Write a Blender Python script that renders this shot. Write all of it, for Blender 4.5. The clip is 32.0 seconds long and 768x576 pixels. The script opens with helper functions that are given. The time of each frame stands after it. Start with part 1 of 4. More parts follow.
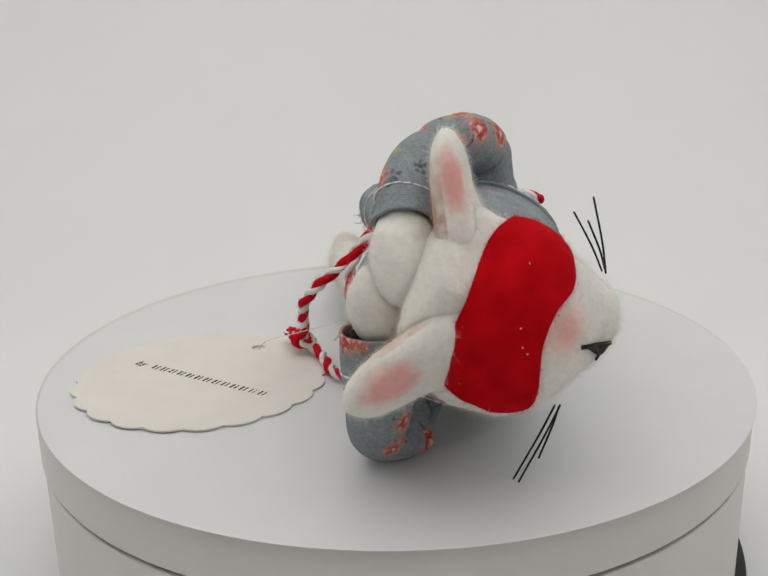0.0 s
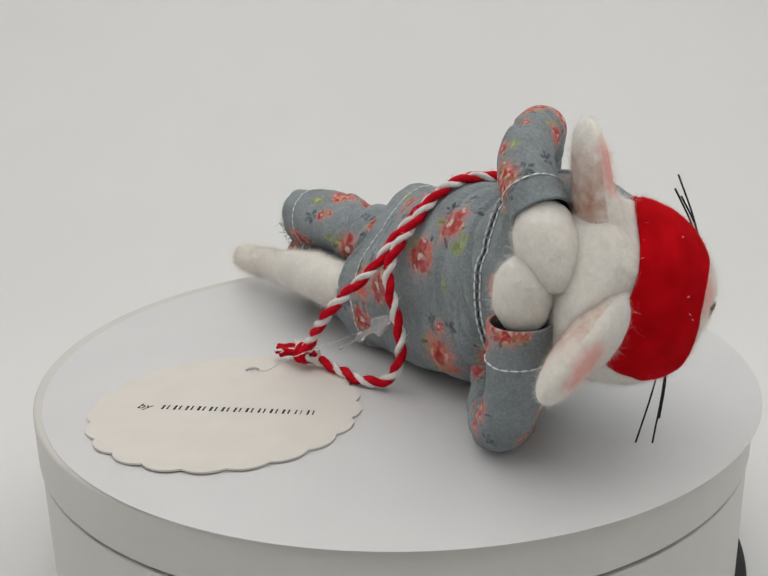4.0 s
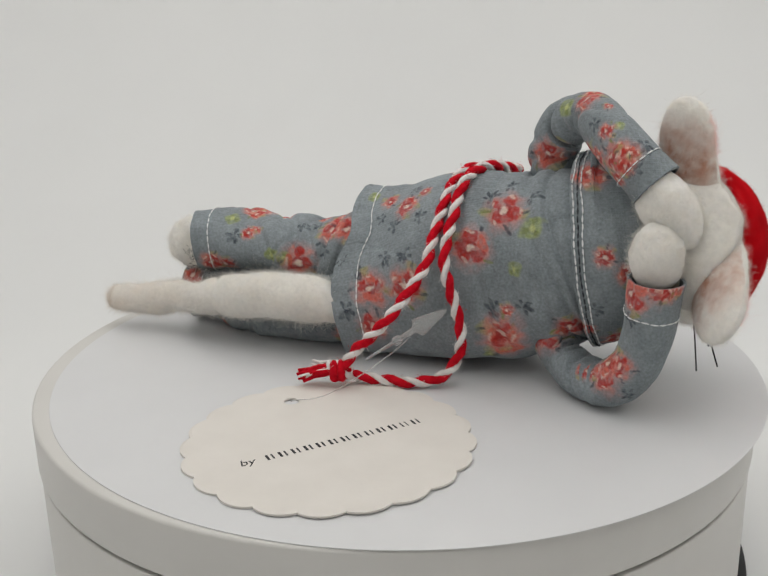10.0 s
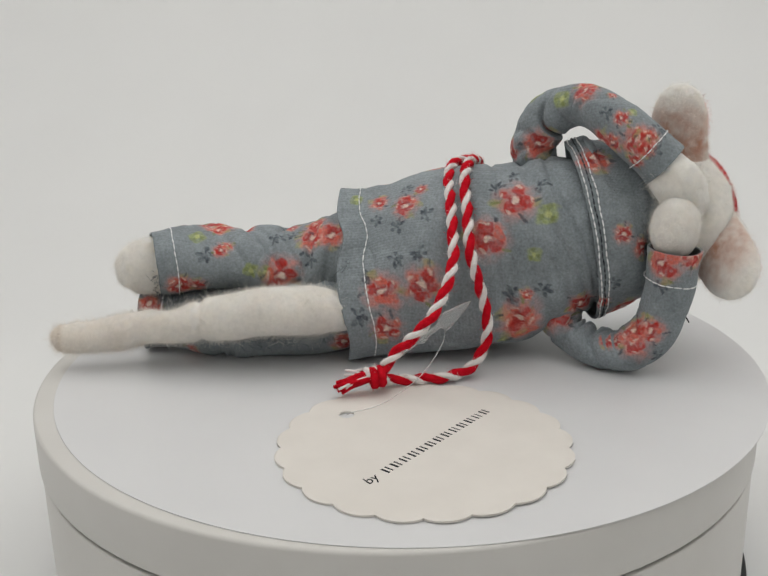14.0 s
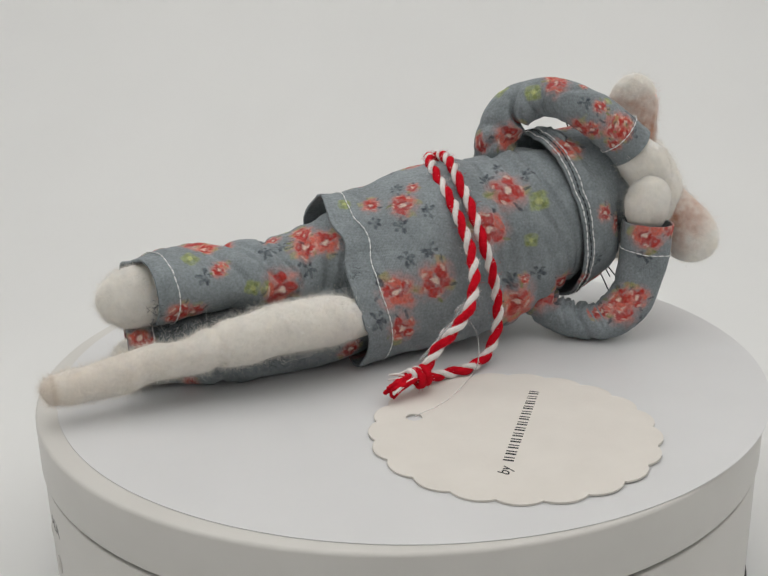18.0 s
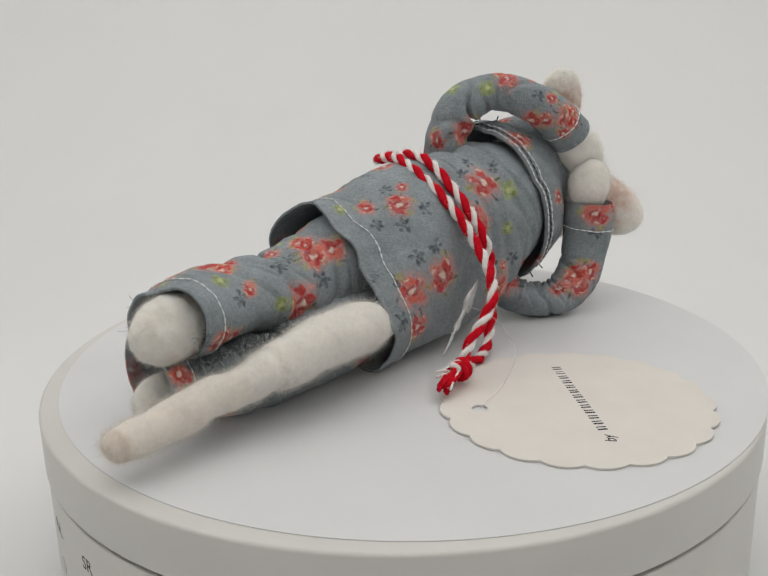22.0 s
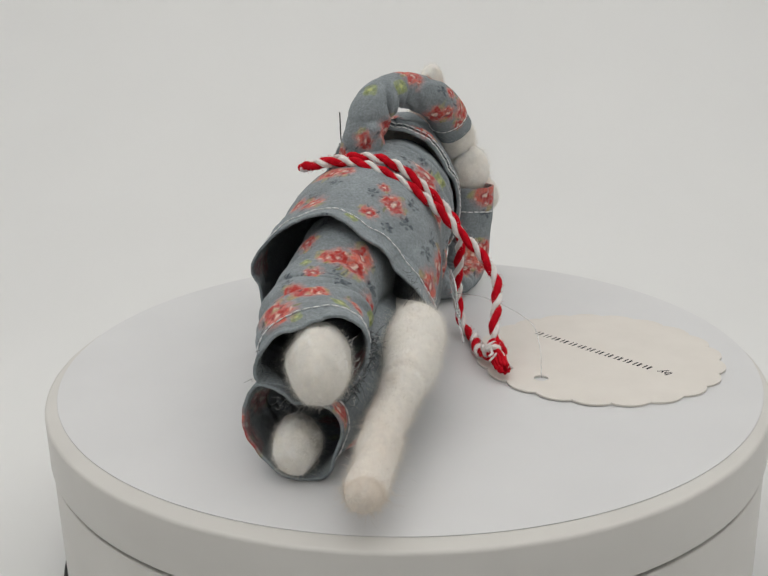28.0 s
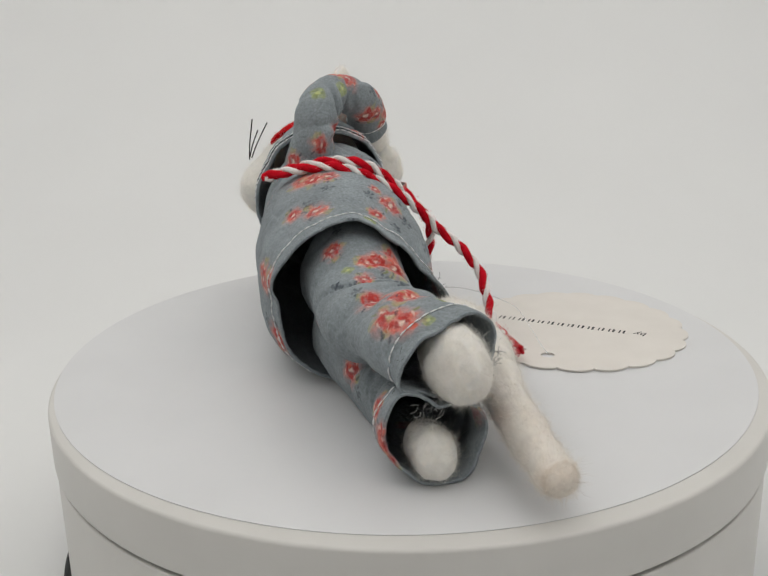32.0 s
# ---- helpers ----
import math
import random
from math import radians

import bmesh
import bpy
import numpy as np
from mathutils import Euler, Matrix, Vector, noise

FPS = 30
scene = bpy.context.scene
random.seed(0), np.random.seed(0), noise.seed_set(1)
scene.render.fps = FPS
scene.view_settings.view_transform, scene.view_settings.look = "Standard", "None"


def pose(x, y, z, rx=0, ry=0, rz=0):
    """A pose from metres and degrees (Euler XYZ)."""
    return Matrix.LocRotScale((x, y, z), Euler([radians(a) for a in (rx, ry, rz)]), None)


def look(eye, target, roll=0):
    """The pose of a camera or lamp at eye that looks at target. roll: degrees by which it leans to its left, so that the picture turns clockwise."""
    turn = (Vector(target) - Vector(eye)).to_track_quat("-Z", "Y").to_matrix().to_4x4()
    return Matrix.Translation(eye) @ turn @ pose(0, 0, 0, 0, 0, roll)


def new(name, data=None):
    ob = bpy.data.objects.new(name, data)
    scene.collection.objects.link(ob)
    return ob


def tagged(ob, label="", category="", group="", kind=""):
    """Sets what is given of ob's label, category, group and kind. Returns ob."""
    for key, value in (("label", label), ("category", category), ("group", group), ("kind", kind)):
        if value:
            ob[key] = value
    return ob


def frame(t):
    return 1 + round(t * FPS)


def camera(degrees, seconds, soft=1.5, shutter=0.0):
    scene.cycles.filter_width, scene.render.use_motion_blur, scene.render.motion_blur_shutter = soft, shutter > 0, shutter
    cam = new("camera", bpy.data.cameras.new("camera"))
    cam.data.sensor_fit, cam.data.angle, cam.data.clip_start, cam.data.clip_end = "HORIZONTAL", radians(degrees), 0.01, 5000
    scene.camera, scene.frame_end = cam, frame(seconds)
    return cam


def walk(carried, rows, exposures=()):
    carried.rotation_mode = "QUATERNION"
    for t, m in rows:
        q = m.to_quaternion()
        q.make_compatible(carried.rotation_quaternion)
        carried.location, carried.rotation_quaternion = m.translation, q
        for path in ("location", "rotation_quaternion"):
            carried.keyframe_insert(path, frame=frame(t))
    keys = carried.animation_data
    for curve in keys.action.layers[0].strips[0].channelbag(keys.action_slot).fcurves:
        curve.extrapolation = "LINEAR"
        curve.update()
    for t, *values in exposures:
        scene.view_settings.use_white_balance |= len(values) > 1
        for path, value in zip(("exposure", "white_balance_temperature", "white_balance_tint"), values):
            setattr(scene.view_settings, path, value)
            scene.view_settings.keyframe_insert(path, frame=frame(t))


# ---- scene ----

# ---- the camera, held still before the turning table ----
ZP = 0.062          # height of the tag lying on the display plate, above the tent floor
MM = 0.001
cam = camera(43.42, 32.0)
PITCH, YAW = radians(17.642), radians(-0.917)
EYE = Vector((0.0, -0.26441, ZP + 0.10467))
AIM = EYE + Vector((math.sin(YAW) * math.cos(PITCH), math.cos(YAW) * math.cos(PITCH), -math.sin(PITCH)))
STAND = look(EYE, AIM, -1.180)
walk(cam, [(0.0, STAND), (32.0, STAND)])

# ---- light: one soft lamp panel under the roof of a white photo tent ----
world = bpy.data.worlds.new("world")
scene.world = world
world.use_nodes = True
world.node_tree.nodes["Background"].inputs[0].default_value = (1.0, 0.99, 0.97, 1)
world.node_tree.nodes["Background"].inputs[1].default_value = 0.06
scene.view_settings.exposure = 0.0
panel = bpy.data.lights.new("panel_light", "AREA")
panel.shape, panel.size, panel.size_y, panel.energy = "RECTANGLE", 1.16, 0.92, 0.868
panel.color = (1.0, 0.985, 0.955)
lamp = new("panel_light", panel)
lamp.matrix_world = pose(0.0, -0.055, 0.602)


# ---- materials ----
def shader(name, rough=0.6, spec=0.5):
    m = bpy.data.materials.new(name)
    m.use_nodes = True
    b = m.node_tree.nodes["Principled BSDF"]
    b.inputs["Roughness"].default_value = rough
    b.inputs["Specular IOR Level"].default_value = spec
    return m, m.node_tree, b


def link(tree, a, b):
    tree.links.new(a, b)


def noise_node(tree, scale, detail=4.0, coord="Object"):
    tc = tree.nodes.new("ShaderNodeTexCoord")
    n = tree.nodes.new("ShaderNodeTexNoise")
    n.inputs["Scale"].default_value, n.inputs["Detail"].default_value = scale, detail
    link(tree, tc.outputs[coord], n.inputs["Vector"])
    return n


def ramp(tree, fac, stops):
    r = tree.nodes.new("ShaderNodeValToRGB")
    els = r.color_ramp.elements
    while len(els) < len(stops):
        els.new(0.5)
    for e, (p, c) in zip(els, stops):
        e.position, e.color = p, (*c, 1)
    link(tree, fac, r.inputs["Fac"])
    return r


def bump(tree, b, height, strength, distance, below=None):
    n = tree.nodes.new("ShaderNodeBump")
    n.inputs["Strength"].default_value, n.inputs["Distance"].default_value = strength, distance
    link(tree, height, n.inputs["Height"])
    if below:
        link(tree, below.outputs["Normal"], n.inputs["Normal"])
    link(tree, n.outputs["Normal"], b.inputs["Normal"])
    return n


def mottled(name, dark, light, scale, rough, spec=0.4, bump_scale=None, bump_amount=0.2, bump_depth=0.0003, sheen=0.0):
    """A plain surface whose colour drifts between two near tones, with fine relief."""
    m, t, b = shader(name, rough, spec)
    n = noise_node(t, scale)
    r = ramp(t, n.outputs["Fac"], [(0.3, dark), (0.7, light)])
    link(t, r.outputs["Color"], b.inputs["Base Color"])
    first = None
    if bump_scale:
        f = noise_node(t, bump_scale, 6)
        first = bump(t, b, f.outputs["Fac"], bump_amount, bump_depth)
    if sheen:
        b.inputs["Sheen Weight"].default_value = sheen
        b.inputs["Sheen Roughness"].default_value = 0.6
    return m


def tinted(name, rough, spec, bump_scale, bump_amount, bump_depth, sheen, weave=0.0, grain=0.10, grain_scale=700):
    """A surface coloured by the mesh's own dye attribute, with grain over it."""
    m, t, b = shader(name, rough, spec)
    a = t.nodes.new("ShaderNodeAttribute")
    a.attribute_name = "dye"
    n = noise_node(t, grain_scale, 5)
    r = ramp(t, n.outputs["Fac"], [(0.3, (1 - grain,) * 3), (0.7, (1 + 0.4 * grain,) * 3)])
    x = t.nodes.new("ShaderNodeMix")
    x.data_type, x.blend_type = "RGBA", "MULTIPLY"
    x.inputs["Factor"].default_value = 1.0
    link(t, a.outputs["Color"], x.inputs["A"])
    link(t, r.outputs["Color"], x.inputs["B"])
    link(t, x.outputs["Result"], b.inputs["Base Color"])
    f = noise_node(t, bump_scale, 6)
    first = bump(t, b, f.outputs["Fac"], bump_amount, bump_depth)
    if weave:
        tc = t.nodes.new("ShaderNodeTexCoord")
        hs = []
        for axis in ("X", "Z"):
            w = t.nodes.new("ShaderNodeTexWave")
            w.bands_direction = axis
            w.inputs["Scale"].default_value = 820
            w.inputs["Distortion"].default_value = 1.5
            w.inputs["Detail Scale"].default_value = 3.0
            link(t, tc.outputs["Object"], w.inputs["Vector"])
            hs.append(w)
        s = t.nodes.new("ShaderNodeMath")
        link(t, hs[0].outputs["Fac"], s.inputs[0])
        link(t, hs[1].outputs["Fac"], s.inputs[1])
        bump(t, b, s.outputs["Value"], weave, 0.00012, first)
    if sheen:
        b.inputs["Sheen Weight"].default_value = sheen
        b.inputs["Sheen Roughness"].default_value = 0.5
    return m


TENT = mottled("white_tent_vinyl", (0.74, 0.743, 0.738), (0.77, 0.773, 0.767), 6, 0.75, 0.25, 300, 0.08)
WALLING = mottled("white_tent_fabric", (0.86, 0.86, 0.855), (0.89, 0.89, 0.885), 10, 0.9, 0.2, 400, 0.1)
# for the added wall behind the camera; its tone sets the front fill
FILL_WALL = mottled("white_fill_wall", (0.66, 0.66, 0.655), (0.70, 0.70, 0.695), 12, 0.9, 0.2, 300, 0.2)
PLASTIC = mottled("white_moulded_plastic", (0.595, 0.58, 0.552), (0.625, 0.61, 0.582), 40, 0.42, 0.45, 2500, 0.05, 0.0001)
PLATE = mottled("matt_white_plate", (0.640, 0.641, 0.648), (0.670, 0.671, 0.678), 30, 0.38, 0.4, 1800, 0.05, 0.0001)
BLACK = mottled("black_rubber", (0.012, 0.013, 0.014), (0.02, 0.022, 0.024), 60, 0.6, 0.3, 900, 0.2)
DARKGAP = mottled("dark_gap", (0.03, 0.027, 0.024), (0.05, 0.045, 0.04), 60, 0.8, 0.2)
CLOTH = tinted("printed_cotton", 0.88, 0.2, 700, 0.5, 0.0005, 0.08, 0.42, 0.22, 1500)
FELT = tinted("needle_felt", 0.95, 0.1, 420, 0.6, 0.0008, 0.2, 0.0, 0.07)
_f = FELT.node_tree.nodes["Principled BSDF"]
_f.inputs["Subsurface Weight"].default_value = 0.55
_f.inputs["Subsurface Radius"].default_value = (1.0, 0.9, 0.75)
_f.inputs["Subsurface Scale"].default_value = 0.003
REDFELT = mottled("red_felt", (0.36, 0.001, 0.004), (0.54, 0.003, 0.008), 160, 0.95, 0.05, 900, 0.35, 0.0004)
FIBRE, _t, _b = shader("wool_fibre", 0.9, 0.1)
_d, _l, _m = (_t.nodes.new(k) for k in ("ShaderNodeBsdfDiffuse", "ShaderNodeBsdfTranslucent", "ShaderNodeMixShader"))
_n = _t.nodes.new("ShaderNodeAttribute")
_n.attribute_name = "dye"
for _s in (_d, _l):
    link(_t, _n.outputs["Color"], _s.inputs["Color"])
_m.inputs["Fac"].default_value = 0.5
link(_t, _d.outputs[0], _m.inputs[1])
link(_t, _l.outputs[0], _m.inputs[2])
link(_t, _m.outputs[0], _t.nodes["Material Output"].inputs["Surface"])
THREAD = mottled("white_thread", (0.74, 0.75, 0.76), (0.84, 0.84, 0.84), 900, 0.8, 0.2, 3000, 0.4, 0.0002)
REDFIBRE = mottled("red_fibre", (0.40, 0.001, 0.005), (0.60, 0.004, 0.010), 300, 0.95, 0.05)
DARKTHREAD = mottled("dark_thread", (0.03, 0.034, 0.04), (0.09, 0.10, 0.11), 700, 0.9, 0.1)
REDYARN = mottled("red_yarn", (0.46, 0.003, 0.012), (0.66, 0.008, 0.022), 500, 0.9, 0.1, 1600, 0.9, 0.0005)
WHITEYARN = mottled("white_yarn", (0.76, 0.72, 0.70), (0.88, 0.85, 0.83), 500, 0.9, 0.1, 1600, 0.9, 0.0005)
BLACKYARN = mottled("black_thread", (0.006, 0.006, 0.007), (0.015, 0.014, 0.014), 500, 0.7, 0.3)
CARD = mottled("cream_card", (0.685, 0.65, 0.605), (0.72, 0.685, 0.64), 90, 0.8, 0.25, 1200, 0.15, 0.0002)
INK = mottled("black_ink", (0.02, 0.02, 0.022), (0.04, 0.04, 0.042), 400, 0.7, 0.2)
CLEAR, _t, _b = shader("clear_plastic", 0.22, 0.6)
_b.inputs["Base Color"].default_value = (0.95, 0.96, 0.96, 1)
_b.inputs["Transmission Weight"].default_value = 0.8
_b.inputs["IOR"].default_value = 1.46
LAMPFACE, _t, _b = shader("lamp_diffuser", 0.5)
_b.inputs["Base Color"].default_value = (0.9, 0.9, 0.9, 1)
_b.inputs["Emission Color"].default_value = (1.0, 0.985, 0.955, 1)
_b.inputs["Emission Strength"].default_value = 0.72


# ---- mesh tools (lengths in millimetres, turned into metres at the end) ----
def vnoise(P, scale, seed=0):
    """Smooth value noise in -1..1 at the points P (n x 3, mm); scale is the size of a lump in mm."""
    q = np.asarray(P, float) / scale + 37.3 + seed * 11.7
    i = np.floor(q).astype(np.int64)
    f = q - i
    f = f * f * (3 - 2 * f)

    def h(a, b, c):
        n = a * 374761393 + b * 668265263 + c * 2147483647 + seed * 1274126177
        n = (n ^ (n >> 13)) * 1274126177
        n = n ^ (n >> 16)
        return (n & 0xFFFF) / 32767.5 - 1.0
    out = 0.0
    for dx in (0, 1):
        for dy in (0, 1):
            for dz in (0, 1):
                w = (f[:, 0] if dx else 1 - f[:, 0]) * (f[:, 1] if dy else 1 - f[:, 1]) * (f[:, 2] if dz else 1 - f[:, 2])
                out = out + w * h(i[:, 0] + dx, i[:, 1] + dy, i[:, 2] + dz)
    return out


def spline(rows, n):
    """Catmull-Rom through the rows (k x m), resampled to n rows."""
    A = np.asarray(rows, float)
    k = len(A)
    E = np.vstack([2 * A[0] - A[1], A, 2 * A[-1] - A[-2]])
    u = np.linspace(0, k - 1 - 1e-9, n)
    i = u.astype(int)
    f = (u - i)[:, None]
    a, b, c, d = E[i], E[i + 1], E[i + 2], E[i + 3]
    return 0.5 * (2 * b + (c - a) * f + (2 * a - 5 * b + 4 * c - d) * f ** 2 + (3 * b - a - 3 * c + d) * f ** 3)


def unit(v):
    return v / (np.linalg.norm(v, axis=-1, keepdims=True) + 1e-12)


def loft(rows, nu, nv, side=(0, 1, 0)):
    """A tube through rows of (x, y, z, a, b): centre, half-size along side, half-size across it."""
    R = spline(rows, nu)
    C = R[:, :3]
    T = unit(np.gradient(C, axis=0))
    S = np.tile(np.array(side, float), (nu, 1))
    S = unit(S - (S * T).sum(1, keepdims=True) * T)
    U = np.cross(T, S)
    v = np.linspace(0, 2 * math.pi, nv, endpoint=False)
    return C[:, None] + R[:, 3, None, None] * np.cos(v)[None, :, None] * S[:, None] + R[:, 4, None, None] * np.sin(v)[None, :, None] * U[:, None]


def tube(C, r, nv, turn=0.0):
    """A round tube along the points C with radii r, carried without twist."""
    C = np.asarray(C, float)
    T = unit(np.gradient(C, axis=0))
    N = np.zeros_like(C)
    n = np.cross(T[0], (0.31, 0.2, 0.93))
    for i in range(len(C)):
        n = n - n.dot(T[i]) * T[i]
        n = n / np.linalg.norm(n)
        N[i] = n
    B = np.cross(T, N)
    v = np.linspace(0, 2 * math.pi, nv, endpoint=False) + turn
    r = np.broadcast_to(np.asarray(r, float), (len(C),))
    return C[:, None] + r[:, None, None] * (np.cos(v)[None, :, None] * N[:, None] + np.sin(v)[None, :, None] * B[:, None])


def normals(P):
    """Outward normals of a grid that closes on its second axis."""
    du = np.gradient(P, axis=0)
    dv = np.roll(P, -1, 1) - np.roll(P, 1, 1)
    n = unit(np.cross(du, dv))
    mid = P.mean(1, keepdims=True)
    s = np.sign(((P - mid) * n).sum(2).mean())
    return n * s


def grid_faces(nu, nv, start=0, flip=False):
    i, j = np.meshgrid(np.arange(nu - 1), np.arange(nv), indexing="ij")
    a, b = i * nv + j, i * nv + (j + 1) % nv
    F = np.stack([a, b, b + nv, a + nv], -1).reshape(-1, 4) + start
    return F[:, ::-1] if flip else F


def make_mesh(name, V, F, dye=None, smooth=True):
    me = bpy.data.meshes.new(name)
    me.from_pydata((np.asarray(V) * MM).tolist(), [], [list(map(int, f)) for f in F])
    if smooth:
        me.polygons.foreach_set("use_smooth", [True] * len(me.polygons))
    if dye is not None:
        at = me.attributes.new("dye", "FLOAT_COLOR", "POINT")
        at.data.foreach_set("color", np.c_[dye, np.ones(len(dye))].astype(np.float32).ravel())
    me.update()
    return me


def fix_normals(me):
    bm = bmesh.new()
    bm.from_mesh(me)
    bmesh.ops.recalc_face_normals(bm, faces=bm.faces)
    bm.to_mesh(me)
    bm.free()
    return me


def part(name, me, material, parent, label=""):
    if isinstance(me, bmesh.types.BMesh):
        bm, me = me, bpy.data.meshes.new(name)
        bm.to_mesh(me)
        bm.free()
    me.name = name
    ob = new(name, me)
    me.materials.append(material)
    ob.parent = parent
    if label:
        ob["label"] = label
    return ob


def solid(P, cap=True):
    """Vertices and faces of a grid tube closed by a fan at both ends."""
    nu, nv = P.shape[:2]
    V = P.reshape(-1, 3)
    F = grid_faces(nu, nv).tolist()
    if cap:
        V = np.vstack([V, P[0].mean(0), P[-1].mean(0)])
        a, b = nu * nv, nu * nv + 1
        for j in range(nv):
            k = (j + 1) % nv
            F.append([a, k, j])
            F.append([b, (nu - 1) * nv + j, (nu - 1) * nv + k])
    return V, F


def lathe(profile, nv=128):
    """A turned body from (radius, z) pairs in mm; the ends close on the axis where the radius is 0."""
    v = np.linspace(0, 2 * math.pi, nv, endpoint=False)
    pr = np.asarray(profile, float)
    P = np.stack([pr[:, 0, None] * np.cos(v), pr[:, 0, None] * np.sin(v), np.repeat(pr[:, 1, None], nv, 1)], -1)
    V, F = solid(P)
    return fix_normals(make_mesh("lathe", V, F))


def rounded(r0, r1, z0, z1, e):
    """Profile of a disc or ring wall with rounded outer edges, from the axis and back."""
    p = [(r0, z0), (r1 - e, z0)]
    p += [(r1 - e + e * math.sin(a), z0 + e - e * math.cos(a)) for a in np.linspace(0.2, math.pi / 2, 5)]
    p += [(r1 - e + e * math.cos(a), z1 - e + e * math.sin(a)) for a in np.linspace(0, math.pi / 2 - 0.2, 5)]
    p += [(r1 - e, z1), (r0, z1)]
    return p


def root(name, label, category):
    ob = new(name)
    ob.empty_display_size = 0.01
    ob.location = (0, 0, ZP)
    return tagged(ob, label, category)


# ---- the photo tent ----
def tent():
    W, H = 0.62, 0.62
    prof = [(-0.55, 0.0), (0.13, 0.0)]
    prof += [(0.13 + 0.33 * math.sin(a), 0.33 - 0.33 * math.cos(a)) for a in np.linspace(0.05, math.pi / 2, 28)]
    prof += [(0.46, H)]
    xs = np.linspace(-W, W, 25)
    V = [(x, y, z) for x in xs for y, z in prof]
    n = len(prof)
    F = [(i * n + j, (i + 1) * n + j, (i + 1) * n + j + 1, i * n + j + 1) for i in range(24) for j in range(n - 1)]
    me = bpy.data.meshes.new("backdrop")
    me.from_pydata(V, [], F)
    me.polygons.foreach_set("use_smooth", [True] * len(F))
    me.materials.append(TENT)
    ob = new("backdrop", me)
    tagged(ob, "plain white vinyl sweep curving up behind the turntable", "backdrop", kind="structure")
    s = ob.modifiers.new("thick", "SOLIDIFY")
    s.thickness, s.offset = 0.002, -1

    def slab(name, cx, cy, cz, sx, sy, sz, label, mat=None):
        bm = bmesh.new()
        bmesh.ops.create_cube(bm, size=1, matrix=Matrix.Translation((cx, cy, cz)) @ Matrix.Diagonal((sx, sy, sz, 1)))
        me = bpy.data.meshes.new(name)
        bm.to_mesh(me)
        bm.free()
        me.materials.append(mat or WALLING)
        tagged(new(name, me), label, "tent wall", kind="structure")
    slab("wall_west", -0.66, -0.05, 0.32, 0.02, 1.1, 0.66, "white fabric side wall of a photo tent")
    slab("wall_east", 0.66, -0.05, 0.32, 0.02, 1.1, 0.66, "white fabric side wall of a photo tent")
    # the south side is an unseen addition that throws fill light forward
    slab("wall_south", 0, -0.575, 0.32, 1.30, 0.02, 0.66, "unseen off-white wall added behind the camera to bounce fill light", FILL_WALL)
    slab("ceiling", 0, -0.05, 0.645, 1.34, 1.1, 0.02, "white fabric roof of a photo tent")
    light = new("light_panel")
    light.location = (0, -0.055, 0.625)
    tagged(light, "flat white lamp panel under the tent roof", "lamp")
    bm = bmesh.new()
    bmesh.ops.create_cube(bm, size=1, matrix=Matrix.Diagonal((1.2, 0.96, 0.014, 1)))
    part("housing", bm, PLASTIC, light)
    bm = bmesh.new()
    bmesh.ops.create_cube(bm, size=1, matrix=Matrix.Translation((0, 0, -0.010)) @ Matrix.Diagonal((1.16, 0.92, 0.004, 1)))
    part("diffuser", bm, LAMPFACE, light, "glowing white diffuser")


tent()


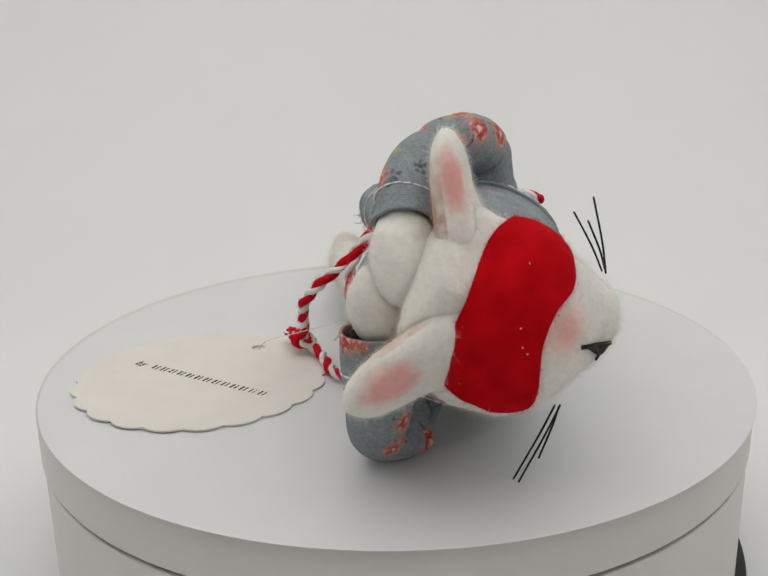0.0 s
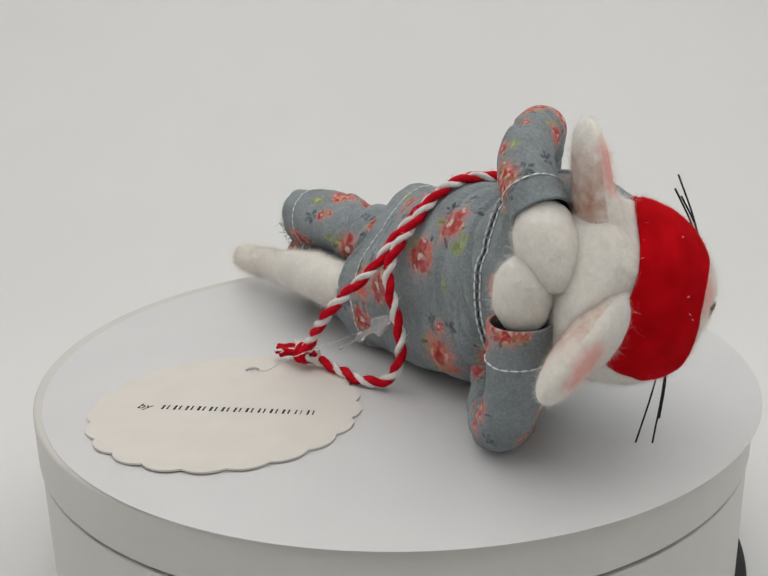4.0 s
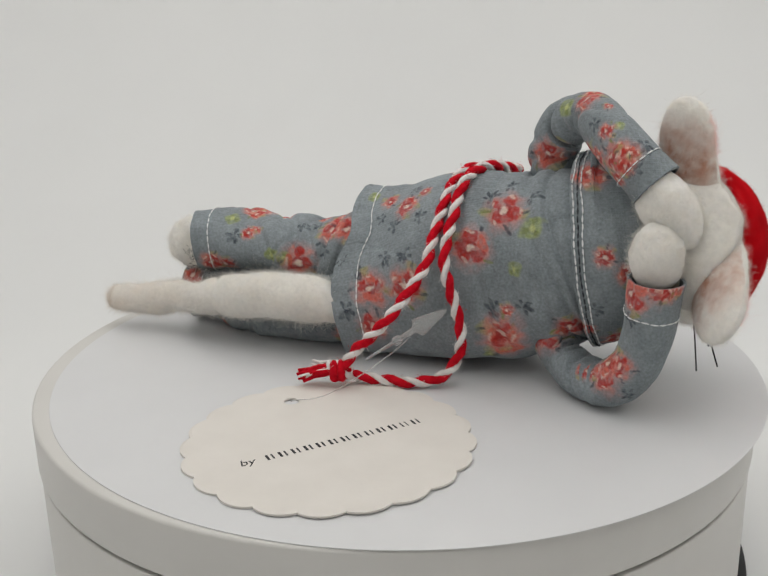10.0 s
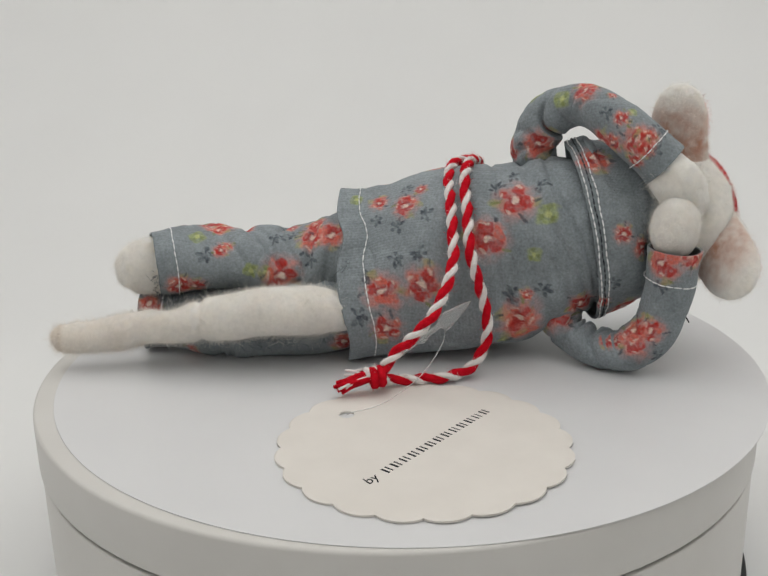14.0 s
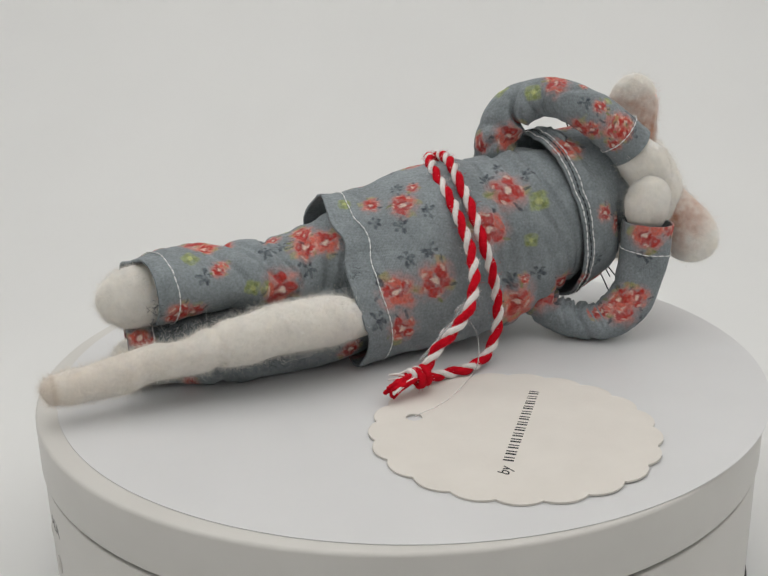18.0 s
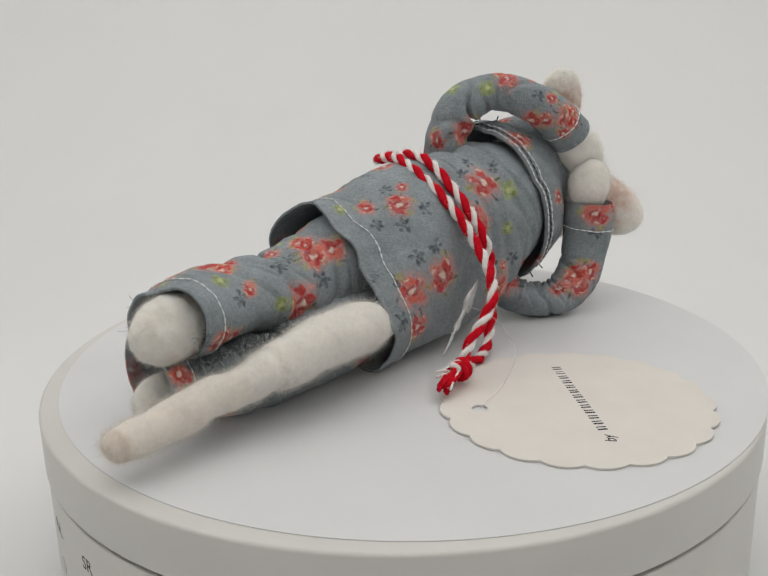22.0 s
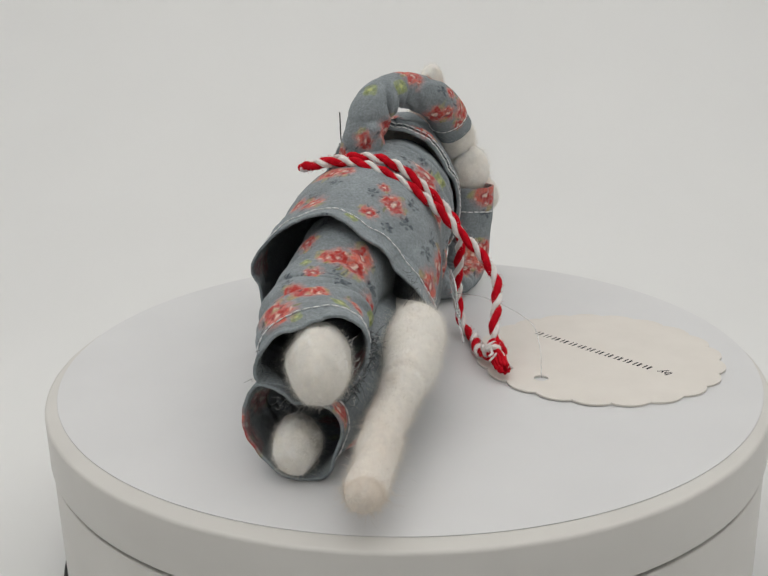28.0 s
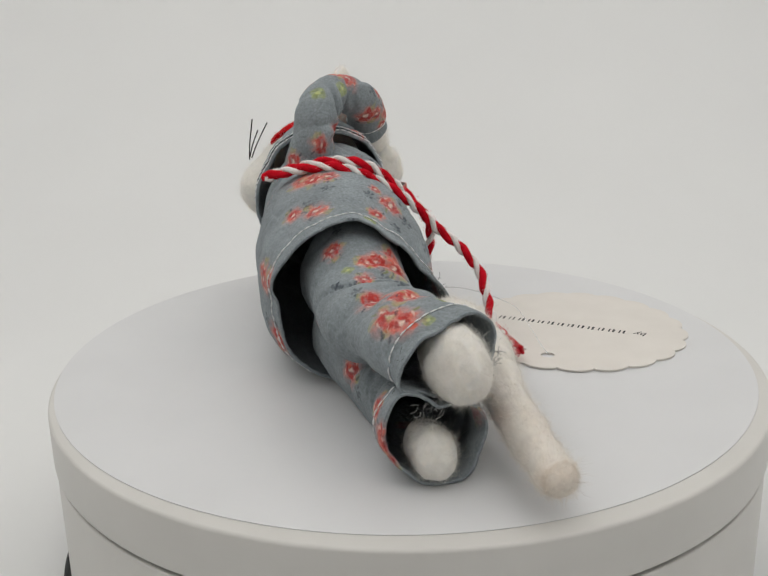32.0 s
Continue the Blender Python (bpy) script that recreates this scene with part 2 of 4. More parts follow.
# ---- the turntable: a drum that turns on a black stand, and the plate on it ----
def turntable():
    stand = new("turntable_stand", lathe(rounded(0, 100.8, -62, -54.2, 1.2)))
    stand.location = (0, 0, ZP)
    stand.data.materials.append(BLACK)
    tagged(stand, "round black rubber stand under the white drum", "stand")

    table = root("turntable", "white plastic motorised turntable drum with small buttons", "turntable")
    off = Matrix.Translation((-0.00174, -0.0016, 0))
    platter = part("platter", lathe(rounded(0, 100.3, -14.9, -0.86, 0.9)), PLASTIC, table)
    platter.matrix_local = off
    gap = part("seam_ring", lathe(rounded(0, 98.4, -16.1, -14.85, 0.1)), DARKGAP, table, "dark joint between platter and drum")
    gap.matrix_local = off
    drum = part("drum", lathe(rounded(0, 99.8, -54.1, -16.05, 0.4), 256), PLASTIC, table)
    drum.matrix_local = off

    def on_drum(azimuth, z, proud=0.0):
        a = radians(azimuth)
        r = 0.0998 + proud
        return Matrix.Translation((r * math.cos(a), r * math.sin(a), z * MM)) @ pose(0, 0, 0, 90, 0, azimuth + 90)

    def letters(word, size):
        cu = bpy.data.curves.new("letters", "FONT")
        cu.body, cu.size, cu.extrude, cu.align_x, cu.align_y = word, size, 0.00001, "CENTER", "CENTER"
        ob = bpy.data.objects.new("letters", cu)
        scene.collection.objects.link(ob)
        bpy.context.view_layer.update()
        me = bpy.data.meshes.new_from_object(ob.evaluated_get(bpy.context.evaluated_depsgraph_get()))
        bpy.data.objects.remove(ob)
        for v in me.vertices:          # lay the letters round the drum
            a, out = v.co.x / 0.0998, 0.0998 + v.co.z
            v.co.x, v.co.z = out * math.sin(a), out * math.cos(a) - 0.0998
        return me
    for word, az in (("R/L", 157.5), ("SR", 169.5), ("ASA", 180.6)):
        button = part("button", lathe([(0, -0.5), (2.2, -0.5), (2.4, 0.0), (2.4, 0.25), (1.9, 0.3), (1.8, 0.15), (1.6, 0.15), (1.5, 0.35), (1.2, 0.45), (0, 0.5)], 32), PLASTIC, drum)
        button.matrix_local = on_drum(az, -36.0)
        text = part("lettering", letters(word, 0.0050), INK, drum, "black printed letters")
        text.matrix_local = on_drum(az, -25.0, 0.00003)
    plate = root("display_plate", "thin round matt white plate lying slightly off centre on the turntable", "plate")
    disc = part("disc", lathe(rounded(0, 98.9, -0.855, -0.6, 0.12), 160), PLATE, plate)
    disc.matrix_local = Matrix.Translation((0.0023, -0.0020, 0))
    return table, plate


# ---- the toy mouse, in millimetres from the turning axis ----
FLOOR = -0.6        # top of the plate
BLUE = np.array((0.256, 0.288, 0.306))
ROSE, PINK, PALE = np.array((0.50, 0.034, 0.027)), np.array((0.70, 0.22, 0.17)), np.array((0.80, 0.62, 0.52))
LEAF, SPRIG = np.array((0.36, 0.42, 0.12)), np.array((0.050, 0.062, 0.080))
WOOL = np.array((0.80, 0.775, 0.728))


def mix(a, b, w):
    return a + (b - a) * np.clip(w, 0, 1)[:, None]


def printed(P, N, motifs, seed):
    """The dye of a printed cloth: a worn grey-blue ground with roses, buds and sprigs at the motifs (kind, x, y, z, size)."""
    P, N = P.reshape(-1, 3), N.reshape(-1, 3)
    dye = np.tile(BLUE, (len(P), 1)) * (1 + 0.12 * vnoise(P, 9, seed) + 0.09 * vnoise(P, 3.0, seed + 1) + 0.08 * vnoise(P, 0.7, seed + 2))[:, None]
    for k, (kind, x, y, z, size) in enumerate(motifs):
        c = np.array((x, y, z), float)
        near = np.argmin(((P - c) ** 2).sum(1))
        c, n = P[near], N[near]
        e1 = unit(np.cross(n, (0.13, 0.2, 0.97)))
        e2 = np.cross(n, e1)
        d = P - c
        sel = ((d ** 2).sum(1) < (size * 2.0) ** 2) & (N @ n > 0.1)
        q = np.stack([d[sel] @ e1, d[sel] @ e2], 1) / size
        lump = np.stack([vnoise(P[sel], size * 0.45, 20 + k), vnoise(P[sel], size * 0.45, 50 + k)], 1)
        q = q + (0.20 if kind == "rose" else 0.10) * lump
        r, a = np.hypot(q[:, 0], q[:, 1]), np.arctan2(q[:, 1], q[:, 0]) + 1.7 * k
        fine = vnoise(P[sel], max(0.7, 0.24 * size), 80 + k)
        col = dye[sel]
        g = np.random.RandomState(300 + k)
        if kind == "rose":
            for b in g.uniform(0, 6.28, 2):
                d2 = np.hypot(q[:, 0] - 1.12 * np.cos(b), (q[:, 1] - 1.12 * np.sin(b)) * 1.3)
                col = mix(col, LEAF * 0.85 + BLUE * 0.1, np.clip((0.50 - d2) * 4, 0, 0.75) * np.clip(0.8 + 0.7 * fine, 0, 1))
            col = mix(col, PINK * 0.8 + BLUE * 0.35, np.clip((1.55 - r) * 0.9, 0, 0.34) * np.clip(0.7 + 0.9 * fine, 0, 1))
            square = (np.abs(q[:, 0]) ** 3 + np.abs(q[:, 1]) ** 3) ** (1 / 3)
            col = mix(col, PINK * 0.85 + BLUE * 0.15, np.clip((1.08 + 0.10 * np.cos(5 * a) - square) * 3.5, 0, 0.8) * np.clip(0.85 + 0.5 * fine, 0, 1))
            for j in range(3):
                b = g.uniform(0, 6.28)
                u1, u2 = q[:, 0] * np.cos(b) + q[:, 1] * np.sin(b) - 1.25, q[:, 1] * np.cos(b) - q[:, 0] * np.sin(b)
                leaf = 1 - np.hypot(u1 / 0.30, (u2 - 0.25 * u1) / 0.12)
                col = mix(col, SPRIG if j else LEAF * 0.55, np.clip(leaf * 5, 0, 0.8) * np.clip(0.9 + 0.6 * fine, 0, 1))
            turn0 = g.uniform(0, 6.28)
            for j in range(5):
                b = turn0 + j * 1.257 + g.uniform(-0.2, 0.2)
                rr = g.uniform(0.52, 0.74)
                u1 = (q[:, 0] * np.cos(b) + q[:, 1] * np.sin(b) - rr) / 0.34
                u2 = (q[:, 1] * np.cos(b) - q[:, 0] * np.sin(b)) / g.uniform(0.36, 0.5)
                d2 = np.hypot(u1, u2)
                tone = ROSE if g.uniform() < 0.7 else np.array((0.66, 0.13, 0.09))
                col = mix(col, tone, np.clip((1.0 - d2) * 5, 0, 0.95) * np.clip(1.0 + 0.9 * fine, 0.35, 1))
                if g.uniform() < 0.6:
                    stroke = np.hypot(u1 - 0.55, (u2 - 0.3) * 0.45)
                    col = mix(col, PALE * 0.95, np.clip((0.30 - stroke) * 8, 0, 0.75))
            col = mix(col, ROSE * 0.75, np.clip((0.13 - np.abs(r - 0.36)) * 14, 0, 0.9) * (np.cos(2 * a + k) > -0.5))
            col = mix(col, PALE, np.clip((0.25 + 0.06 * np.cos(3 * a) - r) * 12, 0, 0.95))
        elif kind == "bud":
            col = mix(col, LEAF * 0.9 + BLUE * 0.12, np.clip((1.05 + 0.09 * np.cos(4 * a) - r) * 3.5, 0, 0.75) * (0.85 + 0.4 * fine))
            col = mix(col, LEAF * 0.5, np.clip((0.5 - np.abs(r - 0.45)) * 2.0, 0, 0.6) * (np.cos(3 * a) > 0.2))
            col = mix(col, np.array((0.58, 0.60, 0.24)), np.clip((0.42 - r) * 4, 0, 0.8))
        else:
            q = q / 1.35
            lean = g.uniform(0, 6.28)
            for b, start, end in ((lean, 0.0, 1.1), (lean + 0.75, 0.05, 0.95), (lean - 0.8, 0.1, 0.95), (lean + 1.9, 0.25, 0.75), (lean + 3.3, 0.0, 0.7)):
                s, t = q[:, 0] * np.cos(b) + q[:, 1] * np.sin(b), -q[:, 0] * np.sin(b) + q[:, 1] * np.cos(b)
                f = np.clip((s - start) / (end - start), 0, 1)
                w = 0.05 + 0.17 * np.sin(np.pi * f ** 1.4) - np.abs(t - 0.08 * np.sin(3 * s))
                col = mix(col, SPRIG, np.clip(w * 22, 0, 0.92) * (s > start) * (s < end) * (0.75 + 0.5 * fine))
        dye[sel] = mix(col, dye[sel], 0.10 + 0.16 * vnoise(P[sel], 1.1, 7) + 0.10 * vnoise(P[sel], 0.45, 9))
    return np.clip(dye, 0.005, 0.9)


def shell(name, P, thick, dye, inside):
    """Cloth of some thickness: the grid outside, its offset inside, both hems closed."""
    nu, nv = P.shape[:2]
    n = normals(P)
    Q = P - n * thick
    V = np.vstack([P.reshape(-1, 3), Q.reshape(-1, 3)])
    m = nu * nv
    F = grid_faces(nu, nv).tolist() + grid_faces(nu, nv, m, True).tolist()
    for j in range(nv):
        k = (j + 1) % nv
        F.append([j, m + j, m + k, k])
        e = (nu - 1) * nv
        F.append([e + j, e + k, m + e + k, m + e + j])
    return fix_normals(make_mesh(name, V, F, np.vstack([dye, inside])))


def draped(P, rim, blend):
    """Lets the first hem of a tube hang to an outline: rim holds its centre (y, z) and (degrees, radius) pairs."""
    (cy, cz), pairs = rim
    deg = np.array([a for a, _ in pairs], float)
    rad = np.array([b for _, b in pairs], float)
    o = np.argsort(deg)
    deg, rad = deg[o], rad[o]
    deg, rad = np.r_[deg[-1] - 360, deg, deg[0] + 360], np.r_[rad[-1], rad, rad[0]]
    fine = np.arange(0, 360, 4.0)
    r = np.interp(fine, deg, rad)
    r = (np.roll(r, 1) + 2 * r + np.roll(r, -1)) / 4
    nu = P.shape[0]
    w = np.clip(1 - np.linspace(0, 1, nu) / blend, 0, 1)
    w = (w * w * (3 - 2 * w))[:, None]
    mid = P[..., 1:].mean(1, keepdims=True)
    d = P[..., 1:] - mid
    a = np.degrees(np.arctan2(d[..., 1], d[..., 0])) % 360
    t = np.interp(a, np.r_[fine, 360], np.r_[r, r[0]])
    c = np.array((cy, cz)) * np.ones_like(d)
    target = c + np.stack([t * np.cos(np.radians(a)), t * np.sin(np.radians(a))], -1)
    Q = P.copy()
    Q[..., 1:] = P[..., 1:] * (1 - w[..., None]) + target * w[..., None]
    return Q


def sagged(P, k=0.8):
    """Cloth that slumps on the plate: the lower half of a tube squared off."""
    mid = P.mean(1, keepdims=True)
    d = P - mid
    a = np.arctan2(d[..., 2], np.hypot(d[..., 0] * 0, d[..., 1]) * np.sign(d[..., 1] + 1e-9))
    low = np.clip(-np.sin(a), 0, 1)
    grow = 1 / (np.abs(np.cos(a)) ** 4 + np.abs(np.sin(a)) ** 4) ** 0.25
    d[..., 1] *= 1 + k * low ** 0.5 * (grow - 1) * 1.3
    d[..., 2] *= 1 + k * low * (grow - 1)
    return mid + d


def pinched(P, corner, reach):
    """A tube drawn out to a folded corner."""
    d = np.array(corner) - P
    far = np.linalg.norm(d, axis=2, keepdims=True)
    return P + d * np.exp(-(far / reach) ** 2) * 0.75


def dented(P, place, reach, depth):
    """A tube with a hollow pressed into it."""
    far = np.linalg.norm(P - np.array(place), axis=2, keepdims=True)
    return P - normals(P) * depth * np.exp(-(far / reach) ** 2)


def leaning(P):
    """A collar whose edge leans towards the head at the top and along the back."""
    Q = P.copy()
    Q[..., 0] += 0.25 * (P[..., 2] - 26) + 0.19 * np.clip(4 - P[..., 1], 0, 40)
    return Q


def cloth(name, rows, nu, nv, motifs, seed, parent, label="", wrinkle=0.6, folds=(), thick=0.7, shape=None):
    """A sewn cloth tube. folds: (u, depth, width, facing, slant) creases across it, u from 0 to 1 along the tube; facing None goes all round."""
    P = loft(rows, nu, nv)
    if shape:
        P = shape(P)
    n = normals(P)
    flat = P.reshape(-1, 3)
    d = wrinkle * (0.75 * vnoise(flat, 11, seed) + 0.26 * vnoise(flat * (0.55, 1, 1), 5.5, seed + 3) + 0.14 * vnoise(flat, 1.8, seed + 5))
    P = P + n * d.reshape(nu, nv, 1)
    u = np.linspace(0, 1, nu)[:, None]
    v = np.linspace(0, 2 * math.pi, nv, endpoint=False)[None]
    for k, (c, depth, width, at, *slant) in enumerate(folds):
        wave = c + (slant[0] if slant else 0.03) * np.sin(v + (at or k) * 2) + 0.012 * np.sin(3 * v + k)
        ring = 0.55 + 0.45 * np.sin(2 * v + 2.3 * k) * np.sin(3 * v + k)
        face = ring if at is None else np.clip(0.35 + 0.65 * np.cos(v - at), 0, 1)
        P = P - n * (depth * np.exp(-((u - wave) / width) ** 2) * face)[..., None]
    flat = P.reshape(-1, 3)
    pleat = 1 - np.abs(vnoise(flat * (1.0, 0.6, 0.6), 9, seed + 7))
    pleat2 = 1 - np.abs(vnoise(flat * (0.6, 1.0, 1.0), 6, seed + 8))
    n = normals(P)
    P = P - n * (wrinkle * (0.55 * pleat ** 8 + 0.3 * pleat2 ** 9)).reshape(nu, nv, 1)
    edge = np.exp(-u * nu / 13.0) + np.exp(-(1 - u) * nu / 13.0)
    P = P + n * (edge * 0.6 * vnoise(flat, 5.5, seed + 9).reshape(nu, nv))[..., None]
    P[..., 2] = np.maximum(P[..., 2], FLOOR + 0.05 + 0.02 * np.sin(P[..., 0]))
    N = normals(P)
    dye = printed(P, N, motifs, seed)
    back = np.tile(BLUE * 1.05, (nu * nv, 1)) * 0.55 + dye * 0.42
    ob = part(name, shell(name, P, thick, dye, back), CLOTH, parent, label)
    return ob, P, N


def stitch_line(P, N, row, parent, gap=1, every=3, radius=0.21, closed=True, span=None, mat=None, label="white machine stitching"):
    """Raised thread stitches along one row of a cloth grid; row may differ from column to column."""
    nu, nv = P.shape[:2]
    cols = list(range(nv)) if span is None else list(range(*span))
    path = np.array([P[row, j % nv] + N[row, j % nv] * 0.22 for j in cols + ([cols[0]] if closed and span is None else [])])
    s = np.r_[0, np.cumsum(np.linalg.norm(np.diff(path, axis=0), axis=1))]
    V, F = [], []
    path = path + np.c_[0.30 * vnoise(path, 4.0, 41 + row), 0.0 * s, 0.12 * vnoise(path, 3.0, 42 + row)]
    a = 0.0
    while a < s[-1] - 1.9:
        ts = np.linspace(a, a + 1.9, 6)
        C = np.stack([np.interp(ts, s, path[:, k]) for k in range(3)], 1)
        hump = np.sin(np.linspace(0, math.pi, 6))
        C[:, 2] += 0.05 * math.sin(a * 2.1)
        t = tube(C, radius * (0.45 + 0.55 * hump), 6)
        v, f = solid(t)
        F += [[i + len(V) for i in g] for g in f]
        V += v.tolist()
        a += 2.15
    return part("stitching", fix_normals(make_mesh("stitching", V, F)), mat or THREAD, parent, label)


def blob(C, radii, axes=None, nu=40, nv=56, seed=0, lump=0.35, shape=None):
    """A felted lump: an ellipsoid with soft unevenness. Returns its grid and normals."""
    a = np.linspace(0.0, math.pi, nu)
    v = np.linspace(0, 2 * math.pi, nv, endpoint=False)
    D = np.stack([np.cos(a)[:, None] + 0 * v, np.sin(a)[:, None] * np.cos(v), np.sin(a)[:, None] * np.sin(v)], -1)
    L = D * np.array(radii)
    if shape:
        L = shape(L, D)
    A = np.eye(3) if axes is None else np.array(axes)
    P = L @ A + np.array(C, float)
    n = unit((D / np.array(radii)) @ A)
    f = P.reshape(-1, 3)
    d = lump * (0.6 * vnoise(f, 5.5, seed) + 0.4 * vnoise(f, 2.2, seed + 2) + 0.15 * vnoise(f, 1.0, seed + 4))
    return P + n * d.reshape(nu, nv, 1), n


def wool_dye(P, seed):
    f = P.reshape(-1, 3)
    return np.tile(WOOL, (len(f), 1)) * (1 + 0.035 * vnoise(f, 5, seed) + 0.03 * vnoise(f, 1.3, seed + 1))[:, None]


def quad_mesh(name, V, F, dye=None):
    """A mesh of quads from arrays."""
    me = bpy.data.meshes.new(name)
    me.vertices.add(len(V))
    me.vertices.foreach_set("co", (V * MM).astype(np.float32).ravel())
    me.loops.add(F.size)
    me.loops.foreach_set("vertex_index", F.astype(np.int32).ravel())
    me.polygons.add(len(F))
    me.polygons.foreach_set("loop_start", np.arange(0, F.size, 4, dtype=np.int32))
    if dye is not None:
        at = me.attributes.new("dye", "FLOAT_COLOR", "POINT")
        at.data.foreach_set("color", np.c_[dye, np.ones(len(dye))].astype(np.float32).ravel())
    me.update(calc_edges=True)
    return me


def fuzz(P, N, count, parent, seed, length=1.6, mat=None, label="loose wool fibres", keep=None, width=0.042, rise=0.65, dye=None):
    """Loose fibres that stand off a felted surface: thin curled ribbons, tapering to their tips."""
    g = np.random.RandomState(seed)
    area = np.linalg.norm(np.cross(np.gradient(P, axis=0), (np.roll(P, -1, 1) - np.roll(P, 1, 1)) / 2), axis=2).ravel()
    p, n = P.reshape(-1, 3), N.reshape(-1, 3)
    if keep is not None:
        area = area * keep
    i = g.choice(len(p), count, p=area / area.sum())
    base, n = p[i] + g.normal(size=(count, 3)) * 0.35, n[i]
    t = unit(np.cross(n, g.normal(size=(count, 3))))
    d = unit(n * g.uniform(0.0, rise, (count, 1)) + t)
    ln = length * g.uniform(0.4, 1.3, (count, 1)) * np.where(g.uniform(size=(count, 1)) < 0.04, 1.8, 1.0)
    curl = unit(np.cross(d, g.normal(size=(count, 3)))) * ln
    w = unit(np.cross(d, n + 0.35 * g.normal(size=(count, 3)))) * width
    base = base - n * 0.25
    pts = np.stack([base, base + d * ln * 0.36 + curl * 0.10, base + d * ln * 0.70 + curl * 0.34 + n * 0.1, base + d * ln * 0.88 + curl * 0.70], 1)
    ok = pts[..., 2].min(1) > FLOOR + 0.05
    pts, w = pts[ok], w[ok]
    tone = None if dye is None else np.repeat(np.clip(dye[i][ok] * 1.05, 0, 0.94), 8, 0)
    taper = np.array((1.0, 0.9, 0.7, 0.25))[None, :, None]
    V = np.stack([pts + w[:, None] * taper, pts - w[:, None] * taper], 2).reshape(-1, 3)
    s = np.arange(len(pts))[:, None] * 8
    F = np.concatenate([s + np.array([[0, 1, 3, 2]]), s + np.array([[2, 3, 5, 4]]), s + np.array([[4, 5, 7, 6]])])
    ob = part("fuzz", quad_mesh("fuzz", V, F, tone), mat or FIBRE, parent, label)
    ob["kind"] = "stuff"
    return ob


def felt(name, P, N, parent, seed, fibres=11.0, label="", dye=None, length=1.35, keep=None):
    """A felted lump with its halo of loose wool; fibres is their number for each square millimetre."""
    V, F = solid(P)
    d = wool_dye(P, seed) if dye is None else dye
    ob = part(name, fix_normals(make_mesh(name, V, F, np.vstack([d, d[:1], d[-1:]]))), FELT, parent, label)
    area = np.linalg.norm(np.cross(np.gradient(P, axis=0), (np.roll(P, -1, 1) - np.roll(P, 1, 1)) / 2), axis=2).sum()
    fuzz(P, N, int(fibres * area), ob, seed, length * 0.74, keep=keep, width=0.026, rise=0.5, dye=d)
    fuzz(P, N, int(2.4 * area), ob, seed + 500, length * 1.75, keep=keep, rise=0.8, width=0.016, dye=d, label="longer stray wool fibres")
    return ob


# head: an egg with a blunt muzzle towards +y
HEAD = np.array((79.0, 2.0, 38.0))
HEAD_R = np.array((17.6, 16.6, 20.2))
NOSE = unit(np.array((0.06, 1.0, -0.10)))


def head_radius(D):
    wide = np.where(D[..., 1:2] < 0, 1.14, 1.0) ** np.array((0, 1, 0))
    r = 1.0 / np.sqrt(((D / (HEAD_R * wide)) ** 2).sum(-1))
    ang = np.arccos(np.clip(D @ NOSE, -1, 1))
    return r + 8.4 * np.exp(-(ang / 0.52) ** 2)


def oval_distance(P, C, axes, radii):
    """Roughly how far points lie outside an oval body."""
    q = (P - C) @ np.array(axes).T
    a = np.linalg.norm(q / radii, axis=-1)
    b = np.linalg.norm(q / np.square(radii), axis=-1)
    return a * (a - 1) / (b + 1e-9)


def swell(distance, reach):
    """How far felt is drawn out where another lump is worked into it."""
    h = np.clip(1 - np.abs(distance) / reach, 0, 1)
    return h * h * reach / 4


def ear_frame(base, tip, face):
    base, tip = np.array(base, float), np.array(tip, float)
    ax = unit(tip - base)
    nrm = unit(np.array(face, float) - np.dot(face, ax) * ax)
    return (base + tip) / 2, (ax, np.cross(ax, nrm), nrm), np.linalg.norm(tip - base) / 2


def mask_frame():
    """The way the mask faces, and the two directions across it."""
    d0 = unit(np.array((0.881, -0.338, 0.332)))
    e1 = unit(np.cross((0, 0, 1), d0))
    return d0, e1, np.cross(d0, e1)


def on_head(O, way):
    """Where lines from points O (n x 3) along way meet the head."""
    lo, hi = np.zeros(len(O)), np.full(len(O), 40.0)
    for _ in range(40):
        mid = (lo + hi) / 2
        d = O + mid[:, None] * way - HEAD
        inside = np.linalg.norm(d, axis=1) < head_radius(unit(d))
        lo, hi = np.where(inside, mid, lo), np.where(inside, hi, mid)
    return O + lo[:, None] * way


